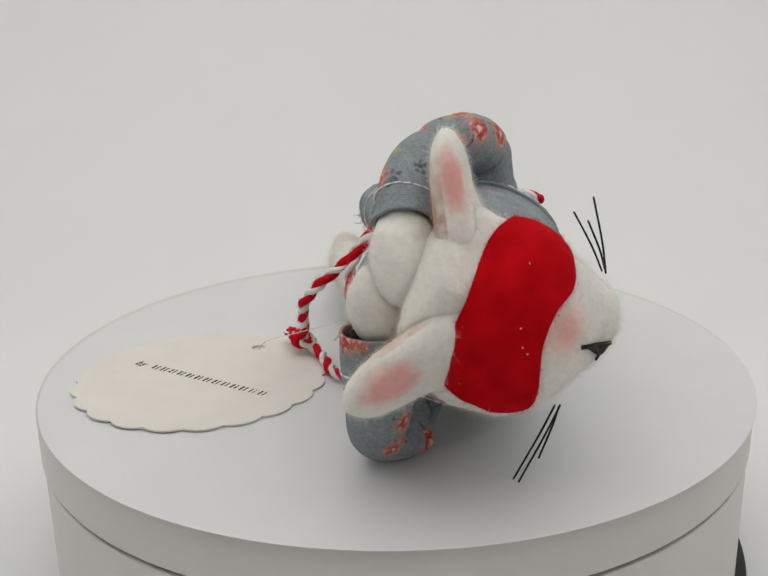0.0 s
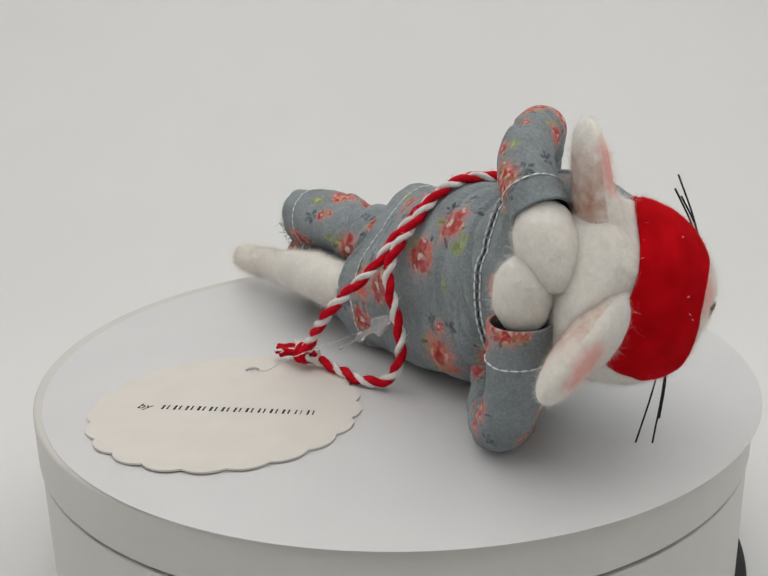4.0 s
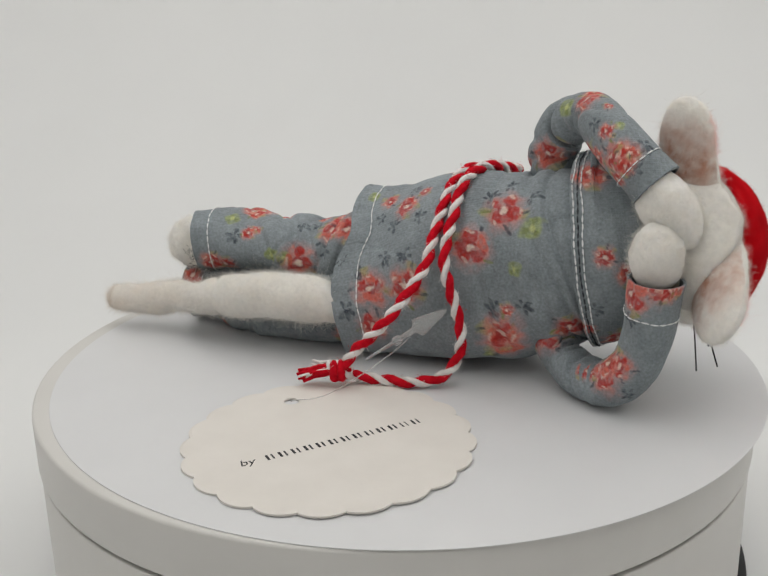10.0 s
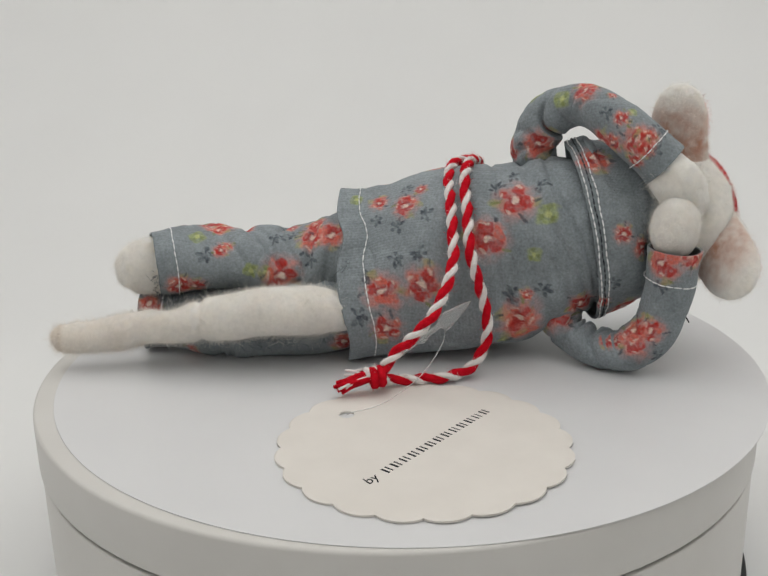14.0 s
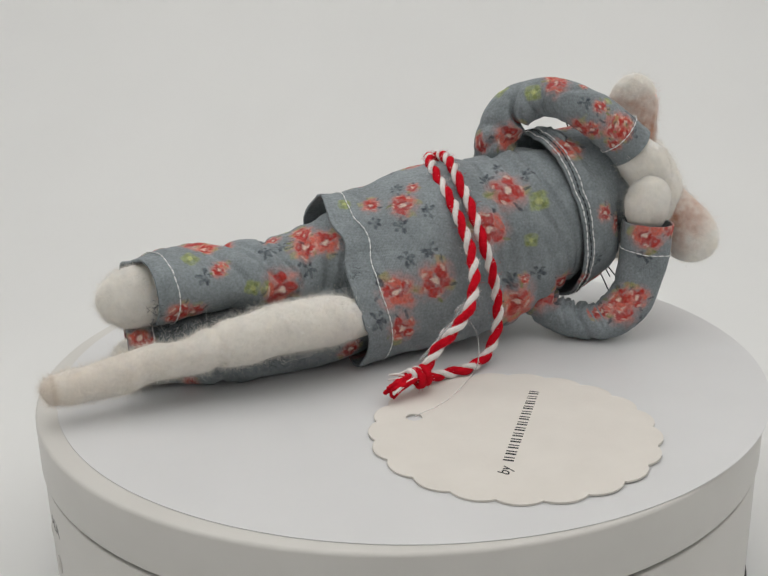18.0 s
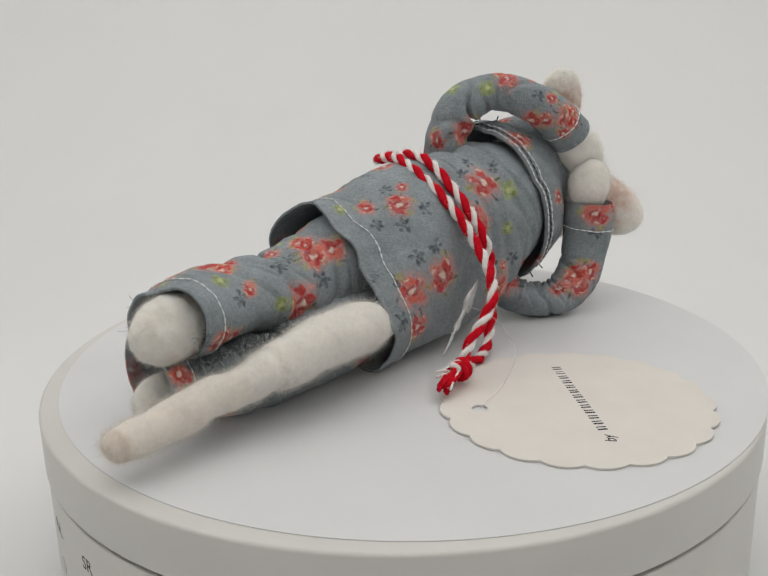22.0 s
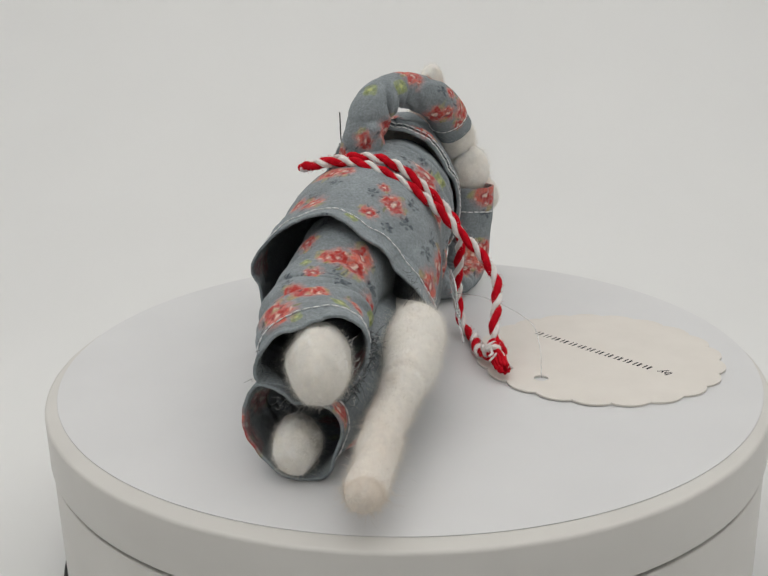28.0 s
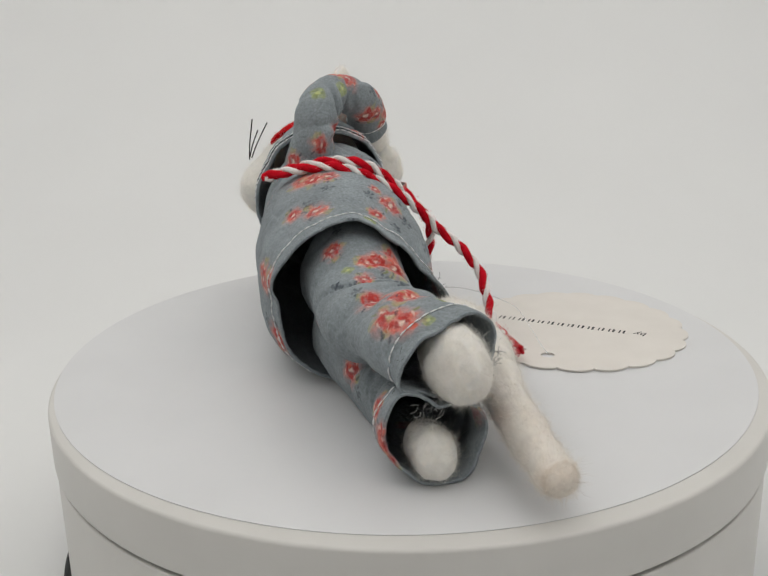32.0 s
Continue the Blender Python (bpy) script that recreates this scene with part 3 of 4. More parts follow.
def mouse():
    toy = root("toy_mouse", "white felt toy mouse lying in floral pyjamas and red mask", "soft toy")

    # --- jacket, open at the hem, and its standing collar ---
    def jacket_shape(P):
        # the hem rides up over the hip, runs back along the seat and hangs low at the front
        # its weight spreads on the plate; then the hem takes its own outline
        rest = np.clip((50 - P[..., :1]) / 14, 0, 1)
        P = P + (sagged(P, 0.9) - P) * rest
        P = draped(P, HEM, 0.30)
        u = np.linspace(1, 0, P.shape[0])[:, None]
        ang = np.arctan2(P[..., 2] - 23, P[..., 1] - 14)
        w = np.clip(u * 1.6 - 0.6, 0, 1) ** 1.3
        P[..., 0] += w * (2.6 * np.cos(ang) + 1.6 * np.sin(ang) + 0.5 * np.sin(3 * ang + 1) + 0.8 * np.sin(5 * ang + 2.4) + 0.2 * np.sin(9 * ang))
        return P
    rows = [(-14, 14.5, 22.6, 23.5, 23.4), (0, 14.3, 24.3, 24.9, 24.9), (20, 11.4, 26.5, 24.4, 26.6), (35, 8, 28.2, 22.3, 26), (48, 4.5, 33, 21.5, 24), (58, 2.5, 36, 19, 20), (66, 1, 38, 16, 16)]
    jacket, P, N = cloth("jacket", rows, 270, 480, JACKET_PRINT, 3, toy, "grey-blue cotton pyjama jacket printed with roses", 0.7,
                         ((0.45, 0.9, 0.025, 2.6, 0.06), (0.52, 0.9, 0.016, 4.2, 0.05), (0.60, 1.0, 0.018, 3.4, 0.05), (0.66, 1.3, 0.013, 1.9, 0.05), (0.70, 1.1, 0.011, 2.2, 0.04), (0.63, 1.0, 0.011, 4.6, 0.06), (0.69, 1.2, 0.012, 4.9, 0.04), (0.33, 0.7, 0.02, 5.2, 0.09), (0.24, 0.6, 0.03, 1.3, 0.08)), shape=jacket_shape)
    stitch_line(P, N, 22, jacket)
    rows = [(50.6, 4, 34.2, 23.5, 27.8), (57, 2.5, 36.9, 22.3, 27.2), (63, 1.0, 40.3, 18.8, 24), (68.5, -1, 42, 16, 18.5), (72, -2, 42, 12, 12)]
    collar, P, N = cloth("collar", rows, 90, 400, COLLAR_PRINT, 13, toy, "turned-down jacket collar", 0.8, ((0.5, 0.8, 0.08, 1.5), (0.65, 0.8, 0.06, 3.3)), thick=0.9, shape=leaning)
    stitch_line(P, N, 2, collar, radius=0.24)
    stitch_line(P, N, 5, collar, radius=0.22, mat=DARKTHREAD, label="dark seam thread")
    stitch_line(P, N, 8, collar, radius=0.24)

    # --- sleeves ---
    rows = [(43, 14.2, 49, 6.8, 6.8), (41.2, 11.4, 58.2, 7.0, 6.8), (44.8, 8.6, 67.0, 6.8, 6.6), (52.3, 1.2, 71.0, 6.0, 6.0), (58.3, -9.2, 67.6, 6.3, 6.3), (64.4, -14.2, 62.0, 6.6, 6.5), (70.0, -16.3, 56.6, 6.9, 6.8)]
    sleeve, P, N = cloth("sleeve", rows, 190, 140, SLEEVE_PRINT, 23, toy, "bent sleeve raised over the shoulder", 0.4,
                         ((0.12, 1.0, 0.02, 2.4, 0.06), (0.20, 0.9, 0.02, 3.0), (0.36, 2.6, 0.016, 3.5, 0.05), (0.31, -0.5, 0.03, 3.6, 0.05), (0.41, -0.5, 0.022, 3.5, 0.05), (0.47, 1.3, 0.016, 4.2, 0.06), (0.55, 0.8, 0.016, 3.9, 0.05), (0.64, 0.7, 0.02, 3.6, 0.08), (0.25, 0.5, 0.012, None, 0.04), (0.345, 0.5, 0.010, None, 0.03), (0.51, 0.4, 0.013, None, 0.05)))
    stitch_line(P, N, 165, sleeve)
    rows = [(44, -4, 14, 6, 6), (48.2, -8.2, 8.2, 6.2, 5.9), (54, -13.6, 5.4, 7.0, 5.9), (61.5, -18.4, 5.7, 7.6, 6.1), (67.4, -21.8, 11.6, 7.6, 6.0), (70.4, -22.6, 20, 7.8, 6.2), (71.3, -23.0, 27.6, 8.0, 6.4), (71.6, -23.0, 35.4, 8.0, 6.8)]
    sleeve, P, N = cloth("sleeve", rows, 190, 140, SLEEVE2_PRINT, 33, toy, "bent sleeve with its elbow on the plate", 0.4,
                         ((0.10, 1.7, 0.016, 1.9, 0.05), (0.185, 2.4, 0.014, 1.2, 0.04), (0.235, 1.3, 0.011, 1.5, 0.05), (0.30, 1.9, 0.015, 1.7, 0.04), (0.345, 2.0, 0.012, 1.0, 0.05), (0.41, 1.3, 0.013, 1.3, 0.05), (0.47, 1.0, 0.018, 1.4, 0.06), (0.33, 1.2, 0.010, 4.6), (0.58, 0.7, 0.02, 0.8, 0.08), (0.14, 0.9, 0.010, None, 0.03), (0.215, 0.7, 0.009, None, 0.03), (0.27, 0.7, 0.009, None, 0.04), (0.375, 0.5, 0.010, None, 0.03), (0.46, 0.4, 0.012, None, 0.04)),
                         shape=lambda P: pinched(dented(P, (68.5, -13.0, 8.5), 5.0, 3.2), (66.0, -3.8, 0.3), 8.5))
    stitch_line(P, N, 160, sleeve)

    # --- trouser legs ---
    rows = [(-70.5, 15.5, 26.8, 11.8, 10.4), (-62, 17.2, 27.2, 12.6, 9.8), (-48, 18.8, 26.6, 13.2, 9.3), (-36, 19.3, 25, 14.4, 10.2), (-24, 18.7, 24.8, 14.0, 11.6), (-14, 17.0, 26.6, 13.4, 13.8), (-2, 15, 27.4, 14.5, 16.2)]
    leg, P, N = cloth("trouser_leg", rows, 210, 210, LEG_PRINT, 43, toy, "loose printed trouser leg", 0.7,
                      ((0.36, 1.1, 0.05, 1.0), (0.46, -0.3, 0.05, 1.0), (0.40, 1.7, 0.026, 2.4, 0.11), (0.33, -0.9, 0.03, 2.2, 0.10), (0.29, 0.7, 0.014, 2.2, 0.10), (0.49, 1.0, 0.014, 1.8, 0.12), (0.64, 0.9, 0.012, 1.5, 0.10), (0.52, 0.6, 0.014, None, 0.10), (0.25, 0.4, 0.018, None, 0.10), (0.55, 1.3, 0.035, 2.6), (0.60, 1.4, 0.026, 3.0, 0.12), (0.70, 1.2, 0.03, 0.2, 0.08), (0.76, 1.1, 0.025, 3.1, 0.07)),
                      shape=lambda P: draped(P, CUFF_TOP, 0.2))
    stitch_line(P, N, 24, leg)
    rows = [(-74.2, 20, 9.4, 10.8, 10.0), (-62, 17.6, 9.2, 11.6, 10), (-50, 14.8, 8.9, 13.0, 10.2), (-36, 13.4, 9.4, 14.4, 10.6), (-20, 12.9, 11.2, 15.2, 11.8), (-4, 14.5, 14, 14.4, 12)]
    leg, P, N = cloth("trouser_leg", rows, 210, 210, LEG2_PRINT, 53, toy, "loose printed trouser leg resting on the plate", 0.7,
                      ((0.3, 1.6, 0.03, 0.4, 0.08), (0.42, 1.6, 0.022, 3.0, 0.07), (0.50, 1.2, 0.016, 0.9, 0.10), (0.55, 1.5, 0.022, 2.0, 0.08), (0.2, 0.9, 0.014, 1.4, 0.06), (0.36, 1.1, 0.012, None, 0.08), (0.46, 1.0, 0.012, None, 0.08)), shape=lambda P: draped(sagged(P), CUFF_LOW, 0.34))
    stitch_line(P, N, 24, leg)

    # --- feet, tail and paws of felted wool ---
    P, N = blob((-70.0, 14.8, 25.9), (12.0, 6.7, 8.7), None, seed=61, lump=0.8)
    felt("foot", P, N, toy, 61, keep=(P[..., 0] < -66).ravel())
    P, N = blob((-70.0, 20.6, 6.6), (9.0, 5.3, 6.2), None, seed=62, lump=0.8)
    felt("foot", P, N, toy, 62, keep=(P[..., 0] < -66).ravel())
    rows = [(-3, 3, 14, 4.6, 4.6), (-10, -2.5, 15.0, 5.2, 5.2), (-18, -4.8, 15.6, 6.0, 6.0), (-26, -5.4, 16.4, 7.0, 6.9), (-36, -5.2, 16.6, 7.3, 7.2), (-48, -4.2, 15.6, 6.4, 6.3), (-58, -2.6, 14.0, 5.1, 5.2), (-72, 0.8, 11.4, 4.6, 4.8), (-86, 2.8, 9.6, 4.4, 4.6), (-95.5, 3.9, 8.8, 3.9, 4.1), (-99.0, 4.1, 8.7, 2.5, 2.6), (-100.2, 4.2, 8.6, 0.3, 0.3)]
    P = loft(rows, 150, 56)
    n = normals(P)
    f = P.reshape(-1, 3)
    P = P + n * (0.9 * vnoise(f, 8, 71) + 0.35 * vnoise(f, 3.0, 72) - 0.8 * np.exp(-((f[:, 0] + 56.5) / 1.2) ** 2)).reshape(150, 56, 1)
    P[..., 2] = np.maximum(P[..., 2], FLOOR + 0.1)
    dye = wool_dye(P, 71)
    far = P[..., 0].ravel()
    dye = mix(dye, np.array((0.72, 0.62, 0.53)), 0.35 * np.clip((-52 - far) / 45, 0, 1) * (1 + 0.4 * vnoise(P.reshape(-1, 3), 4, 75)))
    dye = mix(dye, np.array((0.52, 0.43, 0.34)), 0.35 * np.exp(-((far + 97.0) / 0.7) ** 2) + 0.15 * np.clip((-95 - far) / 3, 0, 1))
    felt("tail", P, normals(P), toy, 71, 11.0, "long tapering tail of white wool", dye, length=1.85, keep=(P[..., 0] < -18).ravel())
    ax = unit(np.array((8.0, -2.2, -11.0)))
    side = unit(np.cross(ax, (0, 1, 0)))
    P, N = blob((73.2, -17.6, 51.8), (11.2, 6.7, 6.9), (ax, side, np.cross(ax, side)), seed=81, lump=0.7)
    felt("paw", P, N, toy, 81, 11.0, "rounded paw behind the head", keep=(P[..., 2] < 57).ravel())
    P, N = blob((71.4, -22.8, 40.8), (8.8, 6.4, 6.5), ((0, 0, 1), (1, 0, 0), (0, 1, 0)), seed=82, lump=0.7)
    felt("paw", P, N, toy, 82, 11.0, "rounded paw behind the head", keep=(P[..., 2] > 37).ravel())

    # --- head, ears, eye mask, mouth, whiskers ---
    a = np.linspace(0.0, math.pi, 80)
    v = np.linspace(0, 2 * math.pi, 120, endpoint=False)
    D = np.stack([np.cos(a)[:, None] + 0 * v, np.sin(a)[:, None] * np.cos(v), np.sin(a)[:, None] * np.sin(v)], -1)
    P = HEAD + D * head_radius(D.reshape(-1, 3)).reshape(80, 120, 1)
    f = P.reshape(-1, 3)
    P = P + D * (0.5 * vnoise(f, 6, 91) + 0.3 * vnoise(f, 2.4, 92)).reshape(80, 120, 1)
    d0, e1, e2 = mask_frame()
    outline = np.array(MASK_OUTLINE)
    mid = outline.mean(0)
    d = P.reshape(-1, 3) - HEAD
    st = np.stack([d @ e1, d @ e2], 1) - mid
    rim = outline - mid
    at = np.arctan2(rim[:, 1], rim[:, 0])
    o = np.argsort(at)
    reach = np.interp(np.arctan2(st[:, 1], st[:, 0]), at[o], np.hypot(rim[o, 0], rim[o, 1]), period=2 * math.pi)
    beyond = np.where(d @ d0 < 0, 9.0, np.hypot(st[:, 0], st[:, 1]) / reach)
    bare = beyond > 0.97
    free = np.clip((beyond - 1.0) / 0.3, 0, 1).reshape(80, 120)
    for base, tip, face, width, thick, _, _, _ in EARS:
        C, axes, half = ear_frame(base, tip, face)
        P = P + D * (free * swell(oval_distance(P, C, axes, np.array((half, width, thick))), 17.0))[..., None]
    dye = wool_dye(P, 91)
    blush = np.linalg.norm(P.reshape(-1, 3) - np.array(CHEEK), axis=1)
    dye = mix(dye, np.array((0.80, 0.36, 0.30)), 0.75 * np.exp(-(blush / 4.6) ** 2))
    felt("head", P, D, toy, 91, 11.0, "round white felt head with a blushed cheek", dye, keep=bare)

    def ear(base, tip, face, width, thick, seed, pink, size):
        C, (ax, side, nrm), half = ear_frame(base, tip, face)

        def leaf(L, D):
            L = L.copy()
            s = L[..., 0] / half
            tip = np.clip(s, 0, 0.999)
            full = np.sqrt((1 - tip ** 2.8) / (1 - tip ** 2)) * (1 - 0.08 * tip)
            L[..., 1:] *= full[..., None]
            L[..., 1] *= np.where(s < 0, 1 - 0.10 * s, 1 + 0.10 * s) * np.where(s < -0.45, 1 + 0.8 * (s + 0.45), 1)
            L[..., 2] *= np.where(s < -0.3, 1 + 0.75 * (s + 0.3), 1)
            cup = np.exp(-(L[..., 1] / (width * 0.6)) ** 2 - ((s - 0.1) / 0.6) ** 2)
            L[..., 2] = np.where(L[..., 2] > 0, L[..., 2] - 0.25 * thick * cup, L[..., 2])
            return L
        P, N = blob(C, (half, width, thick), (ax, side, nrm), 64, 84, seed, 0.3, leaf)
        P = P + N * swell(oval_distance(P, HEAD, np.eye(3), HEAD_R), 10.0)[..., None]
        f = P.reshape(-1, 3)
        dye = wool_dye(P, seed)
        q = f - np.array(pink)
        along = q @ ax
        away = np.linalg.norm(q - along[:, None] * ax, axis=1)
        tint = np.clip(2.1 - 1.9 * np.hypot(along / size[0], away / size[1]) + 0.3 * vnoise(f, 1.6, seed) + 0.15 * vnoise(f, 0.6, seed), 0, 1)
        dye = mix(dye, np.array((0.80, 0.40, 0.36)), 0.85 * tint)
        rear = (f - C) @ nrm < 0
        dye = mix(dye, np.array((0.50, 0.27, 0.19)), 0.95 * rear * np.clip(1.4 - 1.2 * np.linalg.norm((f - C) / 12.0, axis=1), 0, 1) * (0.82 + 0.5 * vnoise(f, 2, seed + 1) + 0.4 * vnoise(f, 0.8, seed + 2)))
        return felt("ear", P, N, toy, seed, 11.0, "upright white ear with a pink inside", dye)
    for row in EARS:
        ear(*row)

    # the mask: a sheet of red felt over the brow, cut to an outline in the plane across its middle
    k = len(outline)
    E = np.vstack([outline[-1:], outline, outline[:2]])
    u = np.linspace(0, k, 160, endpoint=False)
    i = u.astype(int)
    fr = (u - i)[:, None]
    q0, q1, q2, q3 = E[i], E[i + 1], E[i + 2], E[(i + 3) % len(E)]
    ring = 0.5 * (2 * q1 + (q2 - q0) * fr + (2 * q0 - 5 * q1 + 4 * q2 - q3) * fr ** 2 + (3 * q1 - q0 - 3 * q2 + q3) * fr ** 3)
    steps = np.r_[np.linspace(0.02, 0.94, 16), 0.975, 1.0, 1.0]
    rise = np.r_[np.full(16, 1.25), 1.05, 0.6, -0.9]
    grid = []
    for s, h in zip(steps, rise):
        st = mid + (ring - mid) * s
        O = HEAD + st[:, :1] * e1 + st[:, 1:] * e2
        Q = on_head(O, d0)
        grid.append(Q + unit(Q - HEAD) * (h + 0.18 * vnoise(Q, 2.5, 5))[:, None])
    P = np.array(grid)
    V, F = solid(P, False)
    V = np.vstack([V, P[0].mean(0)])
    F += [[len(V) - 1, j, (j + 1) % 160] for j in range(160)]
    mid_mask = mid
    mask = part("eye_mask", fix_normals(make_mesh("eye_mask", V, F)), REDFELT, toy, "red felt sleeping mask over the eyes")
    fuzz(P[:18], unit(P[:18] - HEAD), 9000, mask, 7, 0.6, REDFIBRE, "short red felt fibres", width=0.025, rise=0.3)
    fuzz(P[16:18], unit(P[16:18] - HEAD), 700, mask, 8, 0.7, REDFIBRE, "short red felt fibres", width=0.022)

    way = unit(np.array([np.array(q, float) - HEAD for q in STRAP]))
    way = unit(spline(way, 60))
    mid = HEAD + way * (head_radius(way)[:, None] + 0.2)
    T = unit(np.gradient(mid, axis=0))
    side = np.cross(T, way)
    v = np.linspace(0, 2 * math.pi, 12, endpoint=False)
    P = mid[:, None] + 2.4 * np.sign(np.cos(v))[None, :, None] * np.abs(np.cos(v))[None, :, None] ** 0.5 * side[:, None] + 0.8 * np.sin(v)[None, :, None] * way[:, None]
    V, F = solid(P)
    part("mask_strap", fix_normals(make_mesh("mask_strap", V, F)), REDFELT, toy, "red felt strap round the head")

    def thread(points, r, name, parent, mat, label="", n=12, nv=8):
        C = spline(points, n)
        P = tube(C, r, nv)
        V, F = solid(P)
        return part(name, fix_normals(make_mesh(name, V, F)), mat, parent, label)

    # the nose: a fan of close black stitches with a short thread down from its point
    def stitch(a, b, r, name, parent, label=""):
        way = unit(spline([a, np.add(a, b) / 2, b], 9) - HEAD)
        line = HEAD + way * (head_radius(way)[:, None] + 0.35)
        return thread(line, r, name, parent, BLACKYARN, label, 9, 7)
    left, right, foot = (np.array(q, float) for q in NOSE_STITCH)
    nose = stitch(left, right, 0.5, "nose", toy, "small black stitched nose")
    for j, f in enumerate(np.linspace(0.12, 0.92, 11)):
        top = left + (right - left) * f + (0, 0, 0.35 * math.sin(math.pi * f))
        low = left + (right - left) * (0.35 + 0.4 * f) + (foot - (left + right) / 2) * (0.55 + 0.4 * math.sin(math.pi * f))
        stitch(top, low, 0.34, "stitch", nose)
    stitch(foot, foot + (-0.2, 0.3, -1.6), 0.3, "stitch", nose)
    lint = np.random.RandomState(12)
    for j in range(4):
        st = mid_mask + (ring[lint.randint(160)] - mid_mask) * lint.uniform(0.1, 0.9)
        q = on_head((HEAD + st[0] * e1 + st[1] * e2)[None], d0)[0]
        q = q + unit(q - HEAD) * 1.5
        thread([q, q + lint.normal(size=3) * 0.15, q + lint.normal(size=3) * 0.25], 0.06, "lint", mask, THREAD, "speck of white lint", 5, 5)
    for base, tip in WHISKERS:
        b, t = np.array(base, float), np.array(tip, float)
        thread([b, b * 0.6 + t * 0.4 + 0.2, t], 0.22, "whisker", toy, BLACKYARN, "stiff black thread whisker")

    # --- the hanging cord: red and white ply twisted together, knotted, with a tassel ---
    def twist(points, n, name, phase=0.0):
        C = spline(points, n)
        T = unit(np.gradient(C, axis=0))
        s = np.r_[0, np.cumsum(np.linalg.norm(np.diff(C, axis=0), axis=1))]
        w = np.cross(T[0], (0.3, 0.2, 0.9))
        A = np.zeros_like(C)
        for j in range(n):
            w = w - w.dot(T[j]) * T[j]
            w = w / np.linalg.norm(w)
            A[j] = w
        B = np.cross(T, A)
        objs = []
        for ply, mat, ph, off, rad in (("red_ply", REDYARN, 0.0, 0.54, 1.10), ("white_ply", WHITEYARN, math.pi, 0.80, 0.80)):
            a = (2 * math.pi * s / 9.6 + ph + phase)[:, None]
            H = C + off * (np.cos(a) * A + np.sin(a) * B)
            P = tube(H, rad, 14)
            strands = 0.07 * np.cos(5 * np.linspace(0, 2 * math.pi, 14, endpoint=False)[None, :] + (s * 2.2)[:, None])
            P = P + (strands[..., None] + 0.08 * vnoise(P.reshape(-1, 3), 0.8, 9).reshape(P.shape[0], 14, 1)) * normals(P)
            P[..., 2] = np.maximum(P[..., 2], FLOOR + 0.05)
            V, F = solid(P)
            objs.append(part(ply, fix_normals(make_mesh(ply, V, F)), mat, cord))
            objs.append(fuzz(P, normals(P), int(s[-1] * 22), cord, int(len(objs) + 900 + 7 * phase), 0.8, mat, "loose cotton fibres", width=0.03, rise=1.0))
        return objs
    cord = part("hanging_cord", lathe([(0, -1.2), (1.0, -1.0), (1.4, 0), (1.0, 1.0), (0, 1.2)], 16), REDYARN, toy, "twisted red and white cotton cord tied round the waist")
    cord.location = Vector(CORD_A[-1]) * MM
    back = cord.location.copy()
    for pts, ph in ((CORD_A, 0.0), (CORD_B, 1.4)):
        for ob in twist(pts, 260, "ply", ph):
            ob.location = -back
    # the knot: the cord wound twice about itself, and the cut ends beyond it
    hub, way = np.array((-8.6, -27.0, 4.9)), unit(np.array((-1.0, -0.15, -0.12)))
    u1 = unit(np.cross(way, (0, 0, 1)))
    u2 = np.cross(way, u1)
    coil = [hub + way * (0.34 * t - 1.9) + (1.75 + 0.2 * math.sin(3 * t)) * (math.cos(t) * u1 + math.sin(t) * u2) for t in np.linspace(0, 12.2, 40)]
    for ob in twist(coil, 200, "ply", 0.7):
        ob.location = -back
    g = np.random.RandomState(4)
    for j in range(44):
        white = j % 5 == 3
        s = np.array((-9.6, -27.2, 4.9)) + g.normal(size=3) * 0.55
        e = np.array((-16.6, -25.6, 6.2) if j % 15 == 3 else (-18.9, -29.4, 3.3)) + g.normal(size=3) * (0.8, 0.85, 0.8)
        s[2], e[2] = max(s[2], 1.0), max(e[2], 0.5)
        m = (s + e) / 2 + g.normal(size=3) * 0.55 + (0, 0, 0.7)
        m[2] = max(m[2], 0.8)
        ob = thread([s, m, e], 0.34 if white else 0.5, "tassel_strand", cord, WHITEYARN if white else REDYARN, "", 10, 7)
        ob.location = -back

    # --- frayed threads of the unsewn cloth edges ---
    for start, end, count, spread, dark in FRAYS:
        V, F = [], []
        a, b = np.array(start, float), np.array(end, float)
        for j in range(4 * count):
            c = a + (b - a) * g.uniform() + g.normal(size=3) * spread
            turn0, rad, drift = g.uniform(0, 6.28), g.uniform(0.2, 0.65), g.normal(size=3) * 1.1
            ax1 = unit(g.normal(size=3))
            ax2 = unit(np.cross(ax1, g.normal(size=3)))
            ts = np.linspace(0, g.uniform(2.0, 5.5), 12)
            C = c + rad * (np.cos(ts + turn0)[:, None] * ax1 + np.sin(ts + turn0)[:, None] * ax2) + ts[:, None] * drift * 0.25
            C[:, 2] = np.maximum(C[:, 2], FLOOR + 0.15)
            v, f = solid(tube(C, 0.045, 4))
            F += [[i + len(V) for i in q] for q in f]
            V += v.tolist()
        ob = part("frayed_threads", make_mesh("frayed_threads", V, F), DARKTHREAD if dark else THREAD, toy, "dark frayed threads" if dark else "white frayed threads")
        ob["kind"] = "stuff"
    return toy


